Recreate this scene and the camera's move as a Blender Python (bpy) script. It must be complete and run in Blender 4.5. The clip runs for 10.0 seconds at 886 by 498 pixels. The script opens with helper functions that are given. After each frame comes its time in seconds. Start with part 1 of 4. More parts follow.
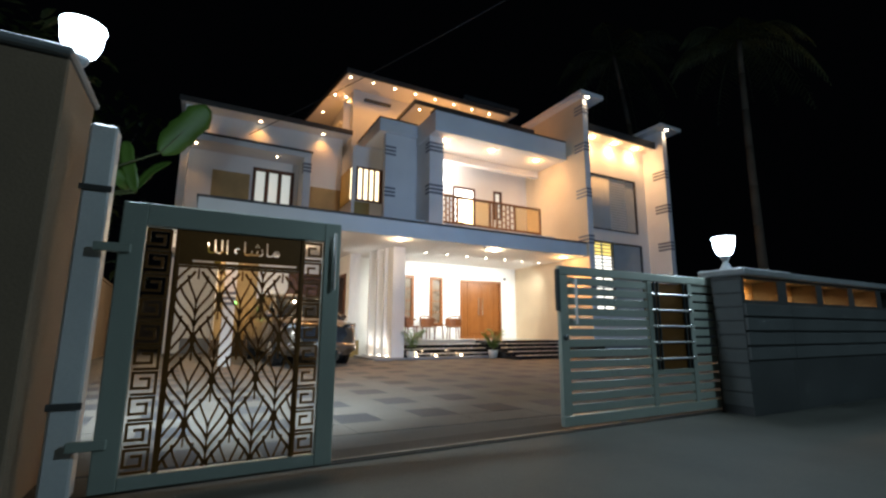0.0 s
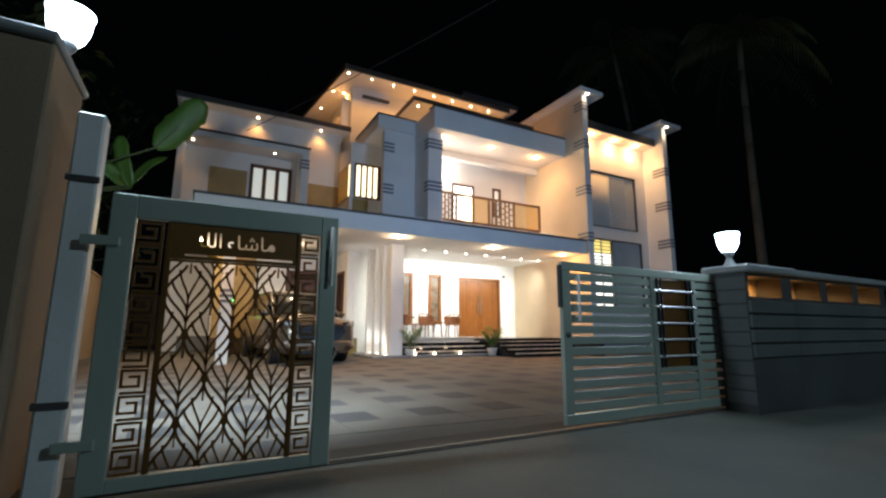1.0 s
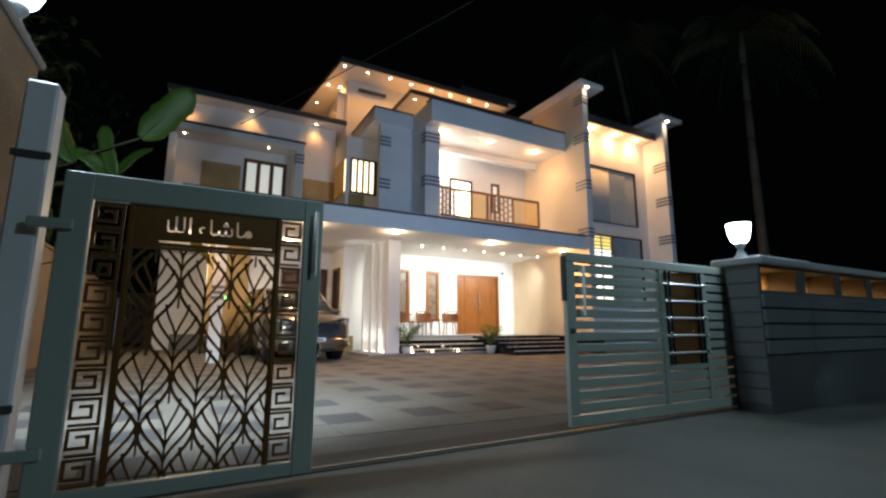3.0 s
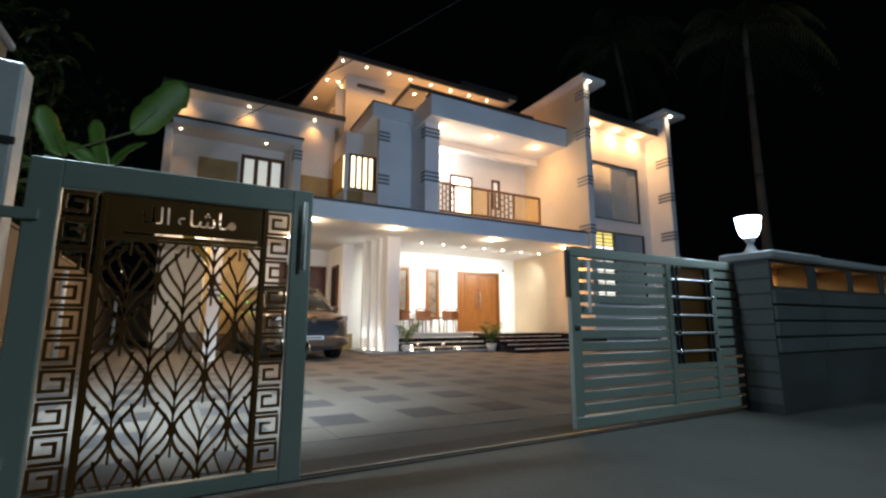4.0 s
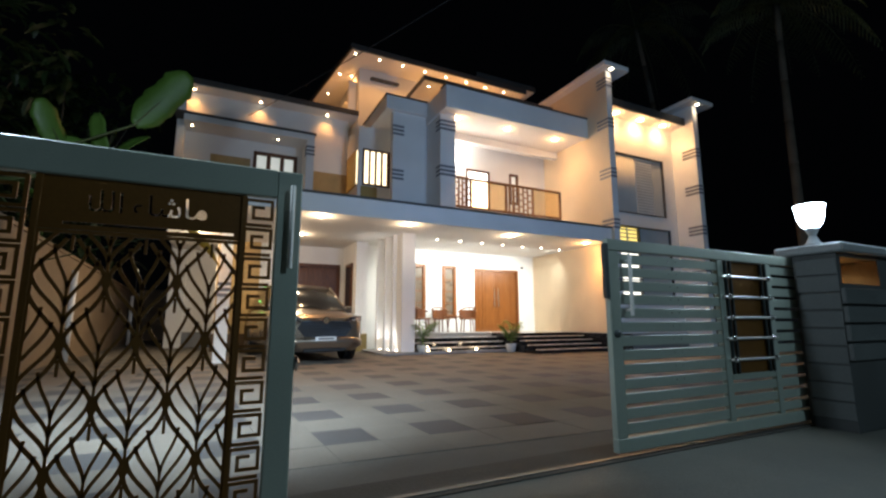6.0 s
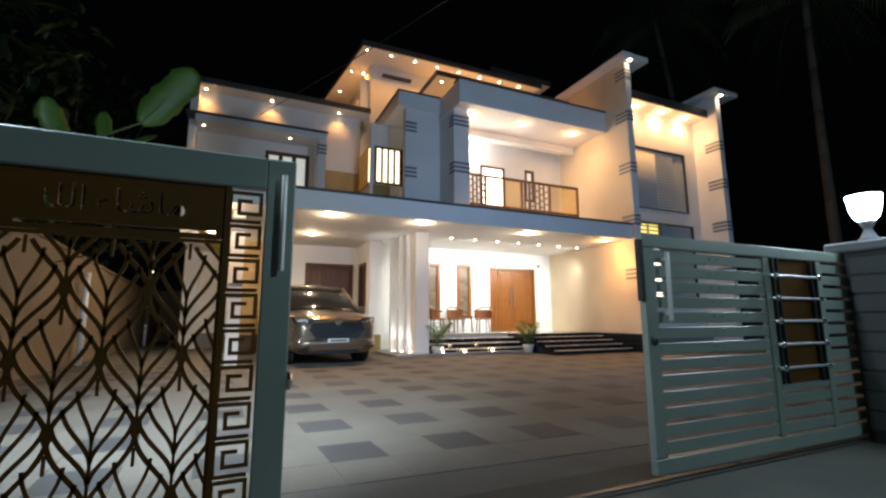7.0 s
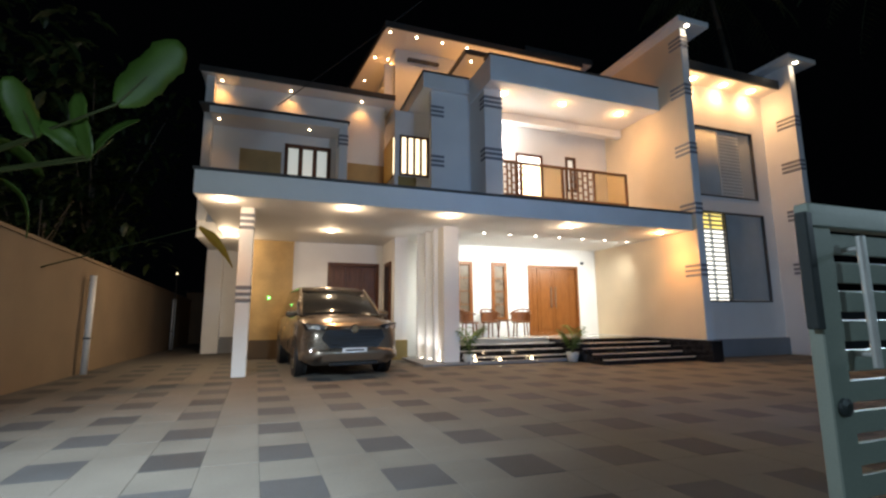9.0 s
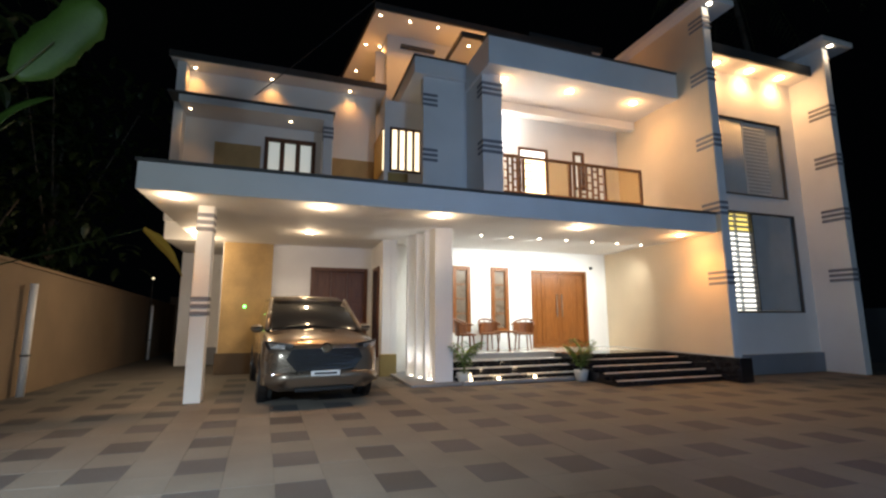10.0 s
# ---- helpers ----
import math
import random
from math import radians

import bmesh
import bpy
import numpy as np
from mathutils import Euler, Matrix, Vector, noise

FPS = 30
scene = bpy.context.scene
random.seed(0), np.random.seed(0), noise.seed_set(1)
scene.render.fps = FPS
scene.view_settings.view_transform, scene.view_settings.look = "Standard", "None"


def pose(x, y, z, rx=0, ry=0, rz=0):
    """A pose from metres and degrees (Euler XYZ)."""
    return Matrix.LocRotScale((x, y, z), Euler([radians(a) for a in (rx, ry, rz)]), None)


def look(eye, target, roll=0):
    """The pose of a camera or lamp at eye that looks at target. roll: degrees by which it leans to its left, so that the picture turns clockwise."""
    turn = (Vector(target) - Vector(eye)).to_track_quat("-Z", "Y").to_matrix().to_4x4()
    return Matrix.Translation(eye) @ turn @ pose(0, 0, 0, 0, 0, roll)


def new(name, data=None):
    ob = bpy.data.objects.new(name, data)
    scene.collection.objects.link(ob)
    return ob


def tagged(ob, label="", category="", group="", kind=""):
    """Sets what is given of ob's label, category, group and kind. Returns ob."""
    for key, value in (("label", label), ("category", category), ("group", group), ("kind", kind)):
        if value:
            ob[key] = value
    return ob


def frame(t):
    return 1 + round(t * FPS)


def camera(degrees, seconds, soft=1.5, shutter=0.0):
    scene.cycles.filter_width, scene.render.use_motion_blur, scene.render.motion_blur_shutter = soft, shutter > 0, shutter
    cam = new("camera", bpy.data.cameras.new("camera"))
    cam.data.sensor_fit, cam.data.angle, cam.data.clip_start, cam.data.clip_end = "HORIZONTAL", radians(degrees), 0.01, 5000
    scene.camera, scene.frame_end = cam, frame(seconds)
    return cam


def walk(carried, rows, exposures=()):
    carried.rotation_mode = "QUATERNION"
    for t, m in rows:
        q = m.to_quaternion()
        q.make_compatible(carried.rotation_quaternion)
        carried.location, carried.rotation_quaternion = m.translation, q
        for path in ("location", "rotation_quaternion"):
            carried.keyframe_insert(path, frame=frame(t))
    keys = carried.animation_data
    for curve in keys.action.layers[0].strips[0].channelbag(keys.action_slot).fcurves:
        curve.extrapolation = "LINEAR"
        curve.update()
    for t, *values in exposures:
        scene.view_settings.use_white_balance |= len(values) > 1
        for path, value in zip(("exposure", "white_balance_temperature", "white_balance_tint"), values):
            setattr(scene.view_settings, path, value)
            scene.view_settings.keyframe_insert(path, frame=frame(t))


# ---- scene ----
cam = camera(88.9, 10.0, soft=2.4)
PATH = [
    (0, (-0.785, -0.685, 0.875), (0.137, 1.055, 1.221), 0.3),
    (0.5, (-0.772, -0.644, 0.872), (0.155, 1.096, 1.212), 0.3),
    (1, (-0.755, -0.598, 0.865), (0.174, 1.14, 1.203), 0.3),
    (1.5, (-0.726, -0.547, 0.857), (0.206, 1.191, 1.193), 0.2),
    (2, (-0.694, -0.49, 0.85), (0.241, 1.247, 1.184), 0.2),
    (2.5, (-0.653, -0.432, 0.844), (0.283, 1.304, 1.177), 0.2),
    (4, (-0.513, -0.228, 0.841), (0.422, 1.51, 1.161), 0.1),
    (4.5, (-0.46, -0.146, 0.848), (0.471, 1.596, 1.165), 0.1),
    (5, (-0.41, -0.046, 0.855), (0.508, 1.702, 1.171), 0.1),
    (6.5, (-0.232, 0.321, 0.916), (0.611, 2.109, 1.223), -0.1),
    (7, (-0.168, 0.454, 0.936), (0.646, 2.255, 1.241), -0.2),
    (7.5, (-0.092, 0.572, 0.955), (0.691, 2.387, 1.256), -0.3),
    (8, (-0.011, 0.694, 0.977), (0.744, 2.522, 1.274), -0.4),
    (8.5, (0.159, 0.927, 0.985), (0.869, 2.773, 1.282), -0.4),
    (9, (0.478, 1.502, 1.086), (1.138, 3.367, 1.383), -0.3),
    (9.5, (0.837, 2.037, 1.211), (1.477, 3.908, 1.509), -0.3),
    (10, (1.149, 2.52, 1.341), (1.785, 4.392, 1.641), -0.1),
]
walk(cam, [(t, look(eye, target, roll)) for t, eye, target, roll in PATH], [(0.0, 0.97), (6.5, 0.97), (8.0, 0.9), (9.0, 0.8), (10.0, 0.68)])

# ---------------------------------------------------------------- world and light
world = bpy.data.worlds.new("night")
scene.world = world
world.use_nodes = True
world.node_tree.nodes["Background"].inputs[0].default_value = (0.004, 0.005, 0.007, 1)
world.node_tree.nodes["Background"].inputs[1].default_value = 0.06
# watts of the unseen lamp added behind the lane
STREET_FILL = 620

WARM = (1.0, 0.52, 0.19)
AMBERLIGHT = (1.0, 0.44, 0.12)
SOFT = (1.0, 0.73, 0.46)
WHITE = (1.0, 0.95, 0.88)
PORCH = (0.95, 1.0, 0.94)
COOL = (0.66, 0.84, 1.0)
STREETFILLCOL = (0.56, 0.80, 0.95)
FACADECOL = (0.22, 0.45, 1.0)


def spot(x, y, z, watts, color, target=None, angle=110, blend=0.9, size=0.04):
    """A spot lamp, mostly behind one of the place's fittings."""
    d = bpy.data.lights.new("lamp", "SPOT")
    d.energy, d.color, d.spot_size, d.spot_blend, d.shadow_soft_size = watts, color, radians(angle), blend, size
    o = new("lamp", d)
    o.matrix_world = look((x, y, z), target or (x, y + 0.001, z - 1))
    return o


def bulb(x, y, z, watts, color, size=0.06):
    d = bpy.data.lights.new("lamp", "POINT")
    d.energy, d.color, d.shadow_soft_size = watts, color, size
    o = new("lamp", d)
    o.location = (x, y, z)
    return o


# ---------------------------------------------------------------- materials
def mat(name, color, rough=0.6, metal=0.0, grain=0.0, scale=8.0, bump=0.0, fine=60.0, island=0.0, coat=0.0):
    """A surface with stains at one scale, grain at another, and fine relief."""
    m = bpy.data.materials.new(name)
    m.use_nodes = True
    nt = m.node_tree
    b = nt.nodes["Principled BSDF"]
    b.inputs["Roughness"].default_value, b.inputs["Metallic"].default_value = rough, metal
    b.inputs["Base Color"].default_value = (*color, 1)
    if coat:
        b.inputs["Coat Weight"].default_value = coat
    if grain or bump or island:
        co = nt.nodes.new("ShaderNodeTexCoord")
        n1, n2 = nt.nodes.new("ShaderNodeTexNoise"), nt.nodes.new("ShaderNodeTexNoise")
        n1.inputs["Scale"].default_value, n2.inputs["Scale"].default_value = scale * 0.25, fine
        n1.inputs["Detail"].default_value = 6
        n2.inputs["Detail"].default_value = 3
        geo = nt.nodes.new("ShaderNodeNewGeometry")
        nt.links.new(geo.outputs["Position"], n1.inputs["Vector"])
        nt.links.new(geo.outputs["Position"], n2.inputs["Vector"])
        add = nt.nodes.new("ShaderNodeMath")
        add.operation = "MULTIPLY_ADD"
        nt.links.new(n2.outputs["Fac"], add.inputs[0])
        add.inputs[1].default_value = 0.45
        nt.links.new(n1.outputs["Fac"], add.inputs[2])
        val = nt.nodes.new("ShaderNodeMapRange")
        val.inputs["From Min"].default_value, val.inputs["From Max"].default_value = 0.45, 1.0
        val.inputs["To Min"].default_value, val.inputs["To Max"].default_value = 1 - grain, 1 + grain
        nt.links.new(add.outputs[0], val.inputs["Value"])
        last = val.outputs["Result"]
        if island:
            info = nt.nodes.new("ShaderNodeObjectInfo")
            r = nt.nodes.new("ShaderNodeMapRange")
            r.inputs["To Min"].default_value, r.inputs["To Max"].default_value = 1 - island, 1 + island
            nt.links.new(info.outputs["Random"], r.inputs["Value"])
            mul = nt.nodes.new("ShaderNodeMath")
            mul.operation = "MULTIPLY"
            nt.links.new(last, mul.inputs[0])
            nt.links.new(r.outputs["Result"], mul.inputs[1])
            last = mul.outputs[0]
        mix = nt.nodes.new("ShaderNodeVectorMath")
        mix.operation = "SCALE"
        mix.inputs[0].default_value = color
        nt.links.new(last, mix.inputs["Scale"])
        nt.links.new(mix.outputs[0], b.inputs["Base Color"])
        rr = nt.nodes.new("ShaderNodeMapRange")
        rr.inputs["To Min"].default_value, rr.inputs["To Max"].default_value = max(rough - 0.12, 0.02), min(rough + 0.12, 1)
        nt.links.new(n1.outputs["Fac"], rr.inputs["Value"])
        nt.links.new(rr.outputs["Result"], b.inputs["Roughness"])
        if bump:
            bp = nt.nodes.new("ShaderNodeBump")
            bp.inputs["Strength"].default_value, bp.inputs["Distance"].default_value = bump, 0.01
            nt.links.new(n2.outputs["Fac"], bp.inputs["Height"])
            nt.links.new(bp.outputs["Normal"], b.inputs["Normal"])
    return m


def wood(name, dark, light, rough=0.35, scale=3.0):
    m = bpy.data.materials.new(name)
    m.use_nodes = True
    nt = m.node_tree
    b = nt.nodes["Principled BSDF"]
    geo = nt.nodes.new("ShaderNodeNewGeometry")
    mp = nt.nodes.new("ShaderNodeMapping")
    mp.inputs["Scale"].default_value = (14 * scale, 14 * scale, 1.1 * scale)
    nt.links.new(geo.outputs["Position"], mp.inputs["Vector"])
    n = nt.nodes.new("ShaderNodeTexNoise")
    n.inputs["Scale"].default_value, n.inputs["Detail"].default_value, n.inputs["Distortion"].default_value = 1.0, 6, 0.6
    nt.links.new(mp.outputs[0], n.inputs["Vector"])
    r = nt.nodes.new("ShaderNodeValToRGB")
    r.color_ramp.elements[0].position, r.color_ramp.elements[0].color = 0.3, (*dark, 1)
    r.color_ramp.elements[1].position, r.color_ramp.elements[1].color = 0.72, (*light, 1)
    nt.links.new(n.outputs["Fac"], r.inputs["Fac"])
    nt.links.new(r.outputs["Color"], b.inputs["Base Color"])
    b.inputs["Roughness"].default_value = rough
    return m


def glow(name, color, strength):
    m = bpy.data.materials.new(name)
    m.use_nodes = True
    b = m.node_tree.nodes["Principled BSDF"]
    b.inputs["Base Color"].default_value = (0.8, 0.8, 0.8, 1)
    b.inputs["Emission Color"].default_value = (*color, 1)
    b.inputs["Emission Strength"].default_value = strength
    return m


def glass(name, color=(1, 1, 1), rough=0.02):
    m = bpy.data.materials.new(name)
    m.use_nodes = True
    b = m.node_tree.nodes["Principled BSDF"]
    b.inputs["Base Color"].default_value = (*color, 1)
    b.inputs["Transmission Weight"].default_value = 1
    b.inputs["Roughness"].default_value, b.inputs["IOR"].default_value = rough, 1.45
    return m


PLASTER = mat("white_plaster", (0.78, 0.77, 0.75), 0.7, grain=0.07, scale=4, bump=0.12, fine=90)
CREAM = mat("cream_wall_paint", (0.72, 0.58, 0.40), 0.7, grain=0.08, scale=4, bump=0.12, fine=90)
CEIL = mat("ceiling_paint", (0.8, 0.79, 0.77), 0.75, grain=0.04, scale=3)
TAN = mat("tan_texture_paint", (0.42, 0.29, 0.13), 0.75, grain=0.2, scale=10, bump=0.5, fine=40)
OLIVE = mat("ochre_skirting_paint", (0.30, 0.22, 0.07), 0.6, grain=0.15, scale=6)
UMBER = mat("dark_brown_plinth_paint", (0.10, 0.066, 0.036), 0.65, grain=0.15, scale=6, bump=0.15)
GREY = mat("grey_plinth_paint", (0.22, 0.23, 0.25), 0.65, grain=0.15, scale=6, bump=0.15)
BAND = mat("grey_band_paint", (0.20, 0.20, 0.22), 0.6, grain=0.1)
COPING = mat("dark_coping", (0.06, 0.058, 0.055), 0.5, grain=0.25, scale=8)
GRANITE = mat("black_granite", (0.014, 0.014, 0.016), 0.14, grain=0.5, scale=30, fine=200)
NOSING = mat("light_granite_nosing", (0.66, 0.62, 0.56), 0.3, grain=0.15, scale=20)
SITOUT = mat("polished_floor_tile", (0.6, 0.57, 0.5), 0.12, grain=0.06, scale=5)
TEAK = wood("teak_door", (0.15, 0.047, 0.008), (0.27, 0.092, 0.018), 0.36)
OCHREWOOD = wood("ochre_wood", (0.30, 0.17, 0.035), (0.46, 0.27, 0.06), 0.5)
DARKWOOD = wood("dark_teak", (0.06, 0.02, 0.006), (0.14, 0.048, 0.015), 0.5)
RAILWOOD = mat("varnished_rail_wood", (0.26, 0.11, 0.04), 0.4, grain=0.3, scale=6, bump=0.1, fine=60)
CANE = wood("chair_wood", (0.10, 0.03, 0.008), (0.22, 0.075, 0.02), 0.4)
GATE = mat("grey_green_gate_enamel", (0.36, 0.41, 0.355), 0.38, 0.15, grain=0.12, scale=5, bump=0.05, fine=120)
GATE_DARK = mat("dark_gate_enamel", (0.055, 0.066, 0.068), 0.4, 0.3, grain=0.15, scale=5)
BRONZE = mat("bronze_cut_sheet", (0.15, 0.064, 0.009), 0.45, 0.35, grain=0.25, scale=6, bump=0.05)
LETTER = mat("brushed_steel", (0.75, 0.74, 0.71), 0.4, 0.55, grain=0.05)
STEEL = mat("polished_steel", (0.75, 0.76, 0.77), 0.16, 1.0, grain=0.05)
SLATE = mat("slate_board_paint", (0.10, 0.108, 0.106), 0.5, grain=0.2, scale=8, bump=0.1)
PILLAR = mat("charcoal_wall_paint", (0.055, 0.058, 0.057), 0.62, grain=0.2, scale=6, bump=0.2)
CAPSTONE = mat("grey_capstone", (0.27, 0.29, 0.30), 0.55, grain=0.15, scale=9, bump=0.1)
ROAD = mat("concrete_road", (0.115, 0.116, 0.097), 0.75, grain=0.28, scale=5, bump=0.4, fine=70)
THRESHOLD = mat("shaded_threshold_concrete", (0.06, 0.056, 0.047), 0.85, grain=0.35, scale=7, bump=0.4, fine=50)
SOIL = mat("dark_soil", (0.05, 0.042, 0.03), 0.95, grain=0.5, scale=5, bump=0.6, fine=30)
PAVER = mat("pale_paver", (0.118, 0.108, 0.092), 0.8, grain=0.22, scale=5, bump=0.3, fine=60, island=0.05)
PAVER_DARK = mat("charcoal_paver", (0.044, 0.045, 0.047), 0.75, grain=0.3, scale=6, bump=0.25, fine=80, island=0.2)
GROUT = mat("sand_joint", (0.105, 0.098, 0.087), 0.9, grain=0.2)
BOUNDARY = mat("boundary_plaster", (0.24, 0.175, 0.115), 0.8, grain=0.2, scale=4, bump=0.25, fine=60)
WHITEPAINT = mat("white_enamel", (0.8, 0.81, 0.83), 0.45, grain=0.04)
CARPAINT = mat("bronze_car_paint", (0.20, 0.165, 0.13), 0.3, 0.7, grain=0.03, coat=0.9)
CARBLACK = mat("black_plastic", (0.010, 0.010, 0.011), 0.42, grain=0.2)
CARGLASS = mat("tinted_car_glass", (0.014, 0.016, 0.017), 0.05, coat=0.5)
RUBBER = mat("tyre_rubber", (0.018, 0.018, 0.018), 0.8, grain=0.2)
CHROME = mat("chrome", (0.85, 0.85, 0.86), 0.08, 1.0)
BARGLOSS = mat("black_grille_bar", (0.012, 0.012, 0.013), 0.4)
PLATE = mat("plate_white", (0.75, 0.75, 0.75), 0.4)
BARS = mat("plate_bar", (0.03, 0.03, 0.03), 0.5)
HEADLAMP = mat("headlamp_lens", (0.80, 0.81, 0.83), 0.16, 0.8, coat=0.8)
LEAF = mat("banana_leaf", (0.06, 0.125, 0.02), 0.42, grain=0.3, scale=6, bump=0.2, fine=50)
ARECA = mat("areca_leaf", (0.12, 0.21, 0.03), 0.45, grain=0.25, scale=9)
STALK = mat("banana_stalk", (0.06, 0.08, 0.025), 0.5, grain=0.3, scale=9)
DRYLEAF = mat("dry_leaf", (0.48, 0.29, 0.035), 0.6, grain=0.3)
FOLIAGE = mat("garden_leaf", (0.022, 0.042, 0.012), 0.5, grain=0.4, scale=9)
PALMLEAF = mat("palm_frond", (0.05, 0.065, 0.022), 0.55, grain=0.35, scale=9)
BARK = mat("palm_bark", (0.10, 0.085, 0.065), 0.9, grain=0.35, scale=8, bump=0.7, fine=20)
POT = mat("white_pot", (0.7, 0.68, 0.62), 0.4, grain=0.06)
CURTAIN = mat("pale_curtain", (0.55, 0.54, 0.5), 0.85, grain=0.08)
BLIND = mat("grey_blind", (0.58, 0.62, 0.62), 0.55, grain=0.08)
PANE = mat("frosted_grey_pane", (0.42, 0.46, 0.47), 0.22, grain=0.1, coat=0.4)
CABLE = mat("cable_black", (0.02, 0.02, 0.02), 0.7)
POSTPAINT = mat("pale_post_enamel", (0.66, 0.68, 0.68), 0.45, grain=0.1, scale=5)
AMBER = mat("brown_obscured_pane", (0.16, 0.12, 0.085), 0.3, grain=0.25, scale=20, bump=0.3, fine=60)
TINTED = glass("brown_tinted_glass", (0.90, 0.74, 0.48))
LAMP_ON = glow("cool_lamp_shade", COOL, 9.0)
DOWN_ON = glow("downlight_warm", (1.0, 0.72, 0.42), 22.0)
DOWN_WHITE = glow("downlight_white", (1.0, 0.86, 0.66), 20.0)
PANEL_ON = glow("lit_window_white", (1.0, 0.93, 0.80), 1.15)
ROOM_ON = glow("lit_room_white", (1.0, 0.95, 0.86), 3.2)
PANEL_YEL = glow("lit_window_yellow", (1.0, 0.72, 0.10), 0.75)
PANEL_DIM = glow("lit_curtain", (0.95, 1.0, 0.88), 0.22)
SLAT_ON = glow("lit_panel_warm", (1.0, 0.80, 0.50), 1.3)
STEP_ON = glow("step_light_glow", (1.0, 0.8, 0.5), 7.0)
GREEN_ON = glow("green_indicator", (0.1, 1.0, 0.15), 4.0)


# ---------------------------------------------------------------- mesh helpers
def mesh_of(bm, material, name="mesh"):
    me = bpy.data.meshes.new(name)
    bmesh.ops.recalc_face_normals(bm, faces=bm.faces)
    bm.to_mesh(me)
    bm.free()
    for m in (material if isinstance(material, (list, tuple)) else [material]):
        me.materials.append(m)
    return me


def part(name, bm, material, parent=None, label="", smooth=False):
    """One mesh object, under a thing or a part where a parent is given."""
    me = mesh_of(bm, material, name)
    if smooth:
        for p in me.polygons:
            p.use_smooth = True
    o = new(name, me)
    if parent is not None:
        o.parent = parent
    if label:
        o["label"] = label
    return o


def thing(name, x=0, y=0, z=0, rz=0, label="", category="", group="", kind=""):
    o = new(name)
    o.matrix_world = pose(x, y, z, 0, 0, rz)
    return tagged(o, label, category, group, kind)


def box(x0, x1, y0, y1, z0, z1, bevel=0.0, bm=None):
    own = bmesh.new()
    bmesh.ops.create_cube(own, size=1)
    for v in own.verts:
        v.co = ((x0 + x1) / 2 + v.co.x * (x1 - x0), (y0 + y1) / 2 + v.co.y * (y1 - y0), (z0 + z1) / 2 + v.co.z * (z1 - z0))
    if bevel:
        bmesh.ops.bevel(own, geom=own.edges[:], offset=bevel, segments=1, affect="EDGES")
    return join(own, bm)


def join(own, bm):
    if bm is None:
        return own
    me = bpy.data.meshes.new("tmp")
    own.to_mesh(me)
    own.free()
    bm.from_mesh(me)
    bpy.data.meshes.remove(me)
    return bm


def rod(p, q, r, r2=None, sides=10, bm=None):
    p, q = Vector(p), Vector(q)
    own = bmesh.new()
    bmesh.ops.create_cone(own, cap_ends=True, segments=sides, radius1=r, radius2=r if r2 is None else r2, depth=(q - p).length)
    own.transform(Matrix.Translation((p + q) / 2) @ (q - p).to_track_quat("Z", "Y").to_matrix().to_4x4())
    return join(own, bm)


def lathe(profile, sides=20, bm=None):
    """A turned shape from (radius, height) pairs."""
    own = bmesh.new()
    rings = []
    for r, z in profile:
        rings.append([own.verts.new((r * math.cos(2 * math.pi * i / sides), r * math.sin(2 * math.pi * i / sides), z)) for i in range(sides)])
    for a, b in zip(rings, rings[1:]):
        for i in range(sides):
            own.faces.new((a[i], a[(i + 1) % sides], b[(i + 1) % sides], b[i]))
    own.faces.new(rings[0][::-1])
    own.faces.new(rings[-1])
    return join(own, bm)


def strip(points, width, y0, y1, bm):
    """A flat bar that follows points (x, z) in an upright plane, width wide, from y0 to y1 deep."""
    pts = [Vector((x, 0, z)) for x, z in points]
    ring = []
    for i, p in enumerate(pts):
        d = (pts[min(i + 1, len(pts) - 1)] - pts[i]).normalized() + (pts[i] - pts[max(i - 1, 0)]).normalized()
        d = d.normalized()
        seg = (pts[min(i + 1, len(pts) - 1)] - pts[i]) if i + 1 < len(pts) else (pts[i] - pts[i - 1])
        n = Vector((-d.z, 0, d.x)) * width / 2 / max(0.6, abs(d.dot(seg.normalized())))
        ring.append([bm.verts.new((c.x, y, c.z)) for c, y in ((p + n, y0), (p - n, y0), (p - n, y1), (p + n, y1))])
    for a, b in zip(ring, ring[1:]):
        for i in range(4):
            bm.faces.new((a[i], a[(i + 1) % 4], b[(i + 1) % 4], b[i]))
    bm.faces.new(ring[0])
    bm.faces.new(ring[-1][::-1])
    return bm


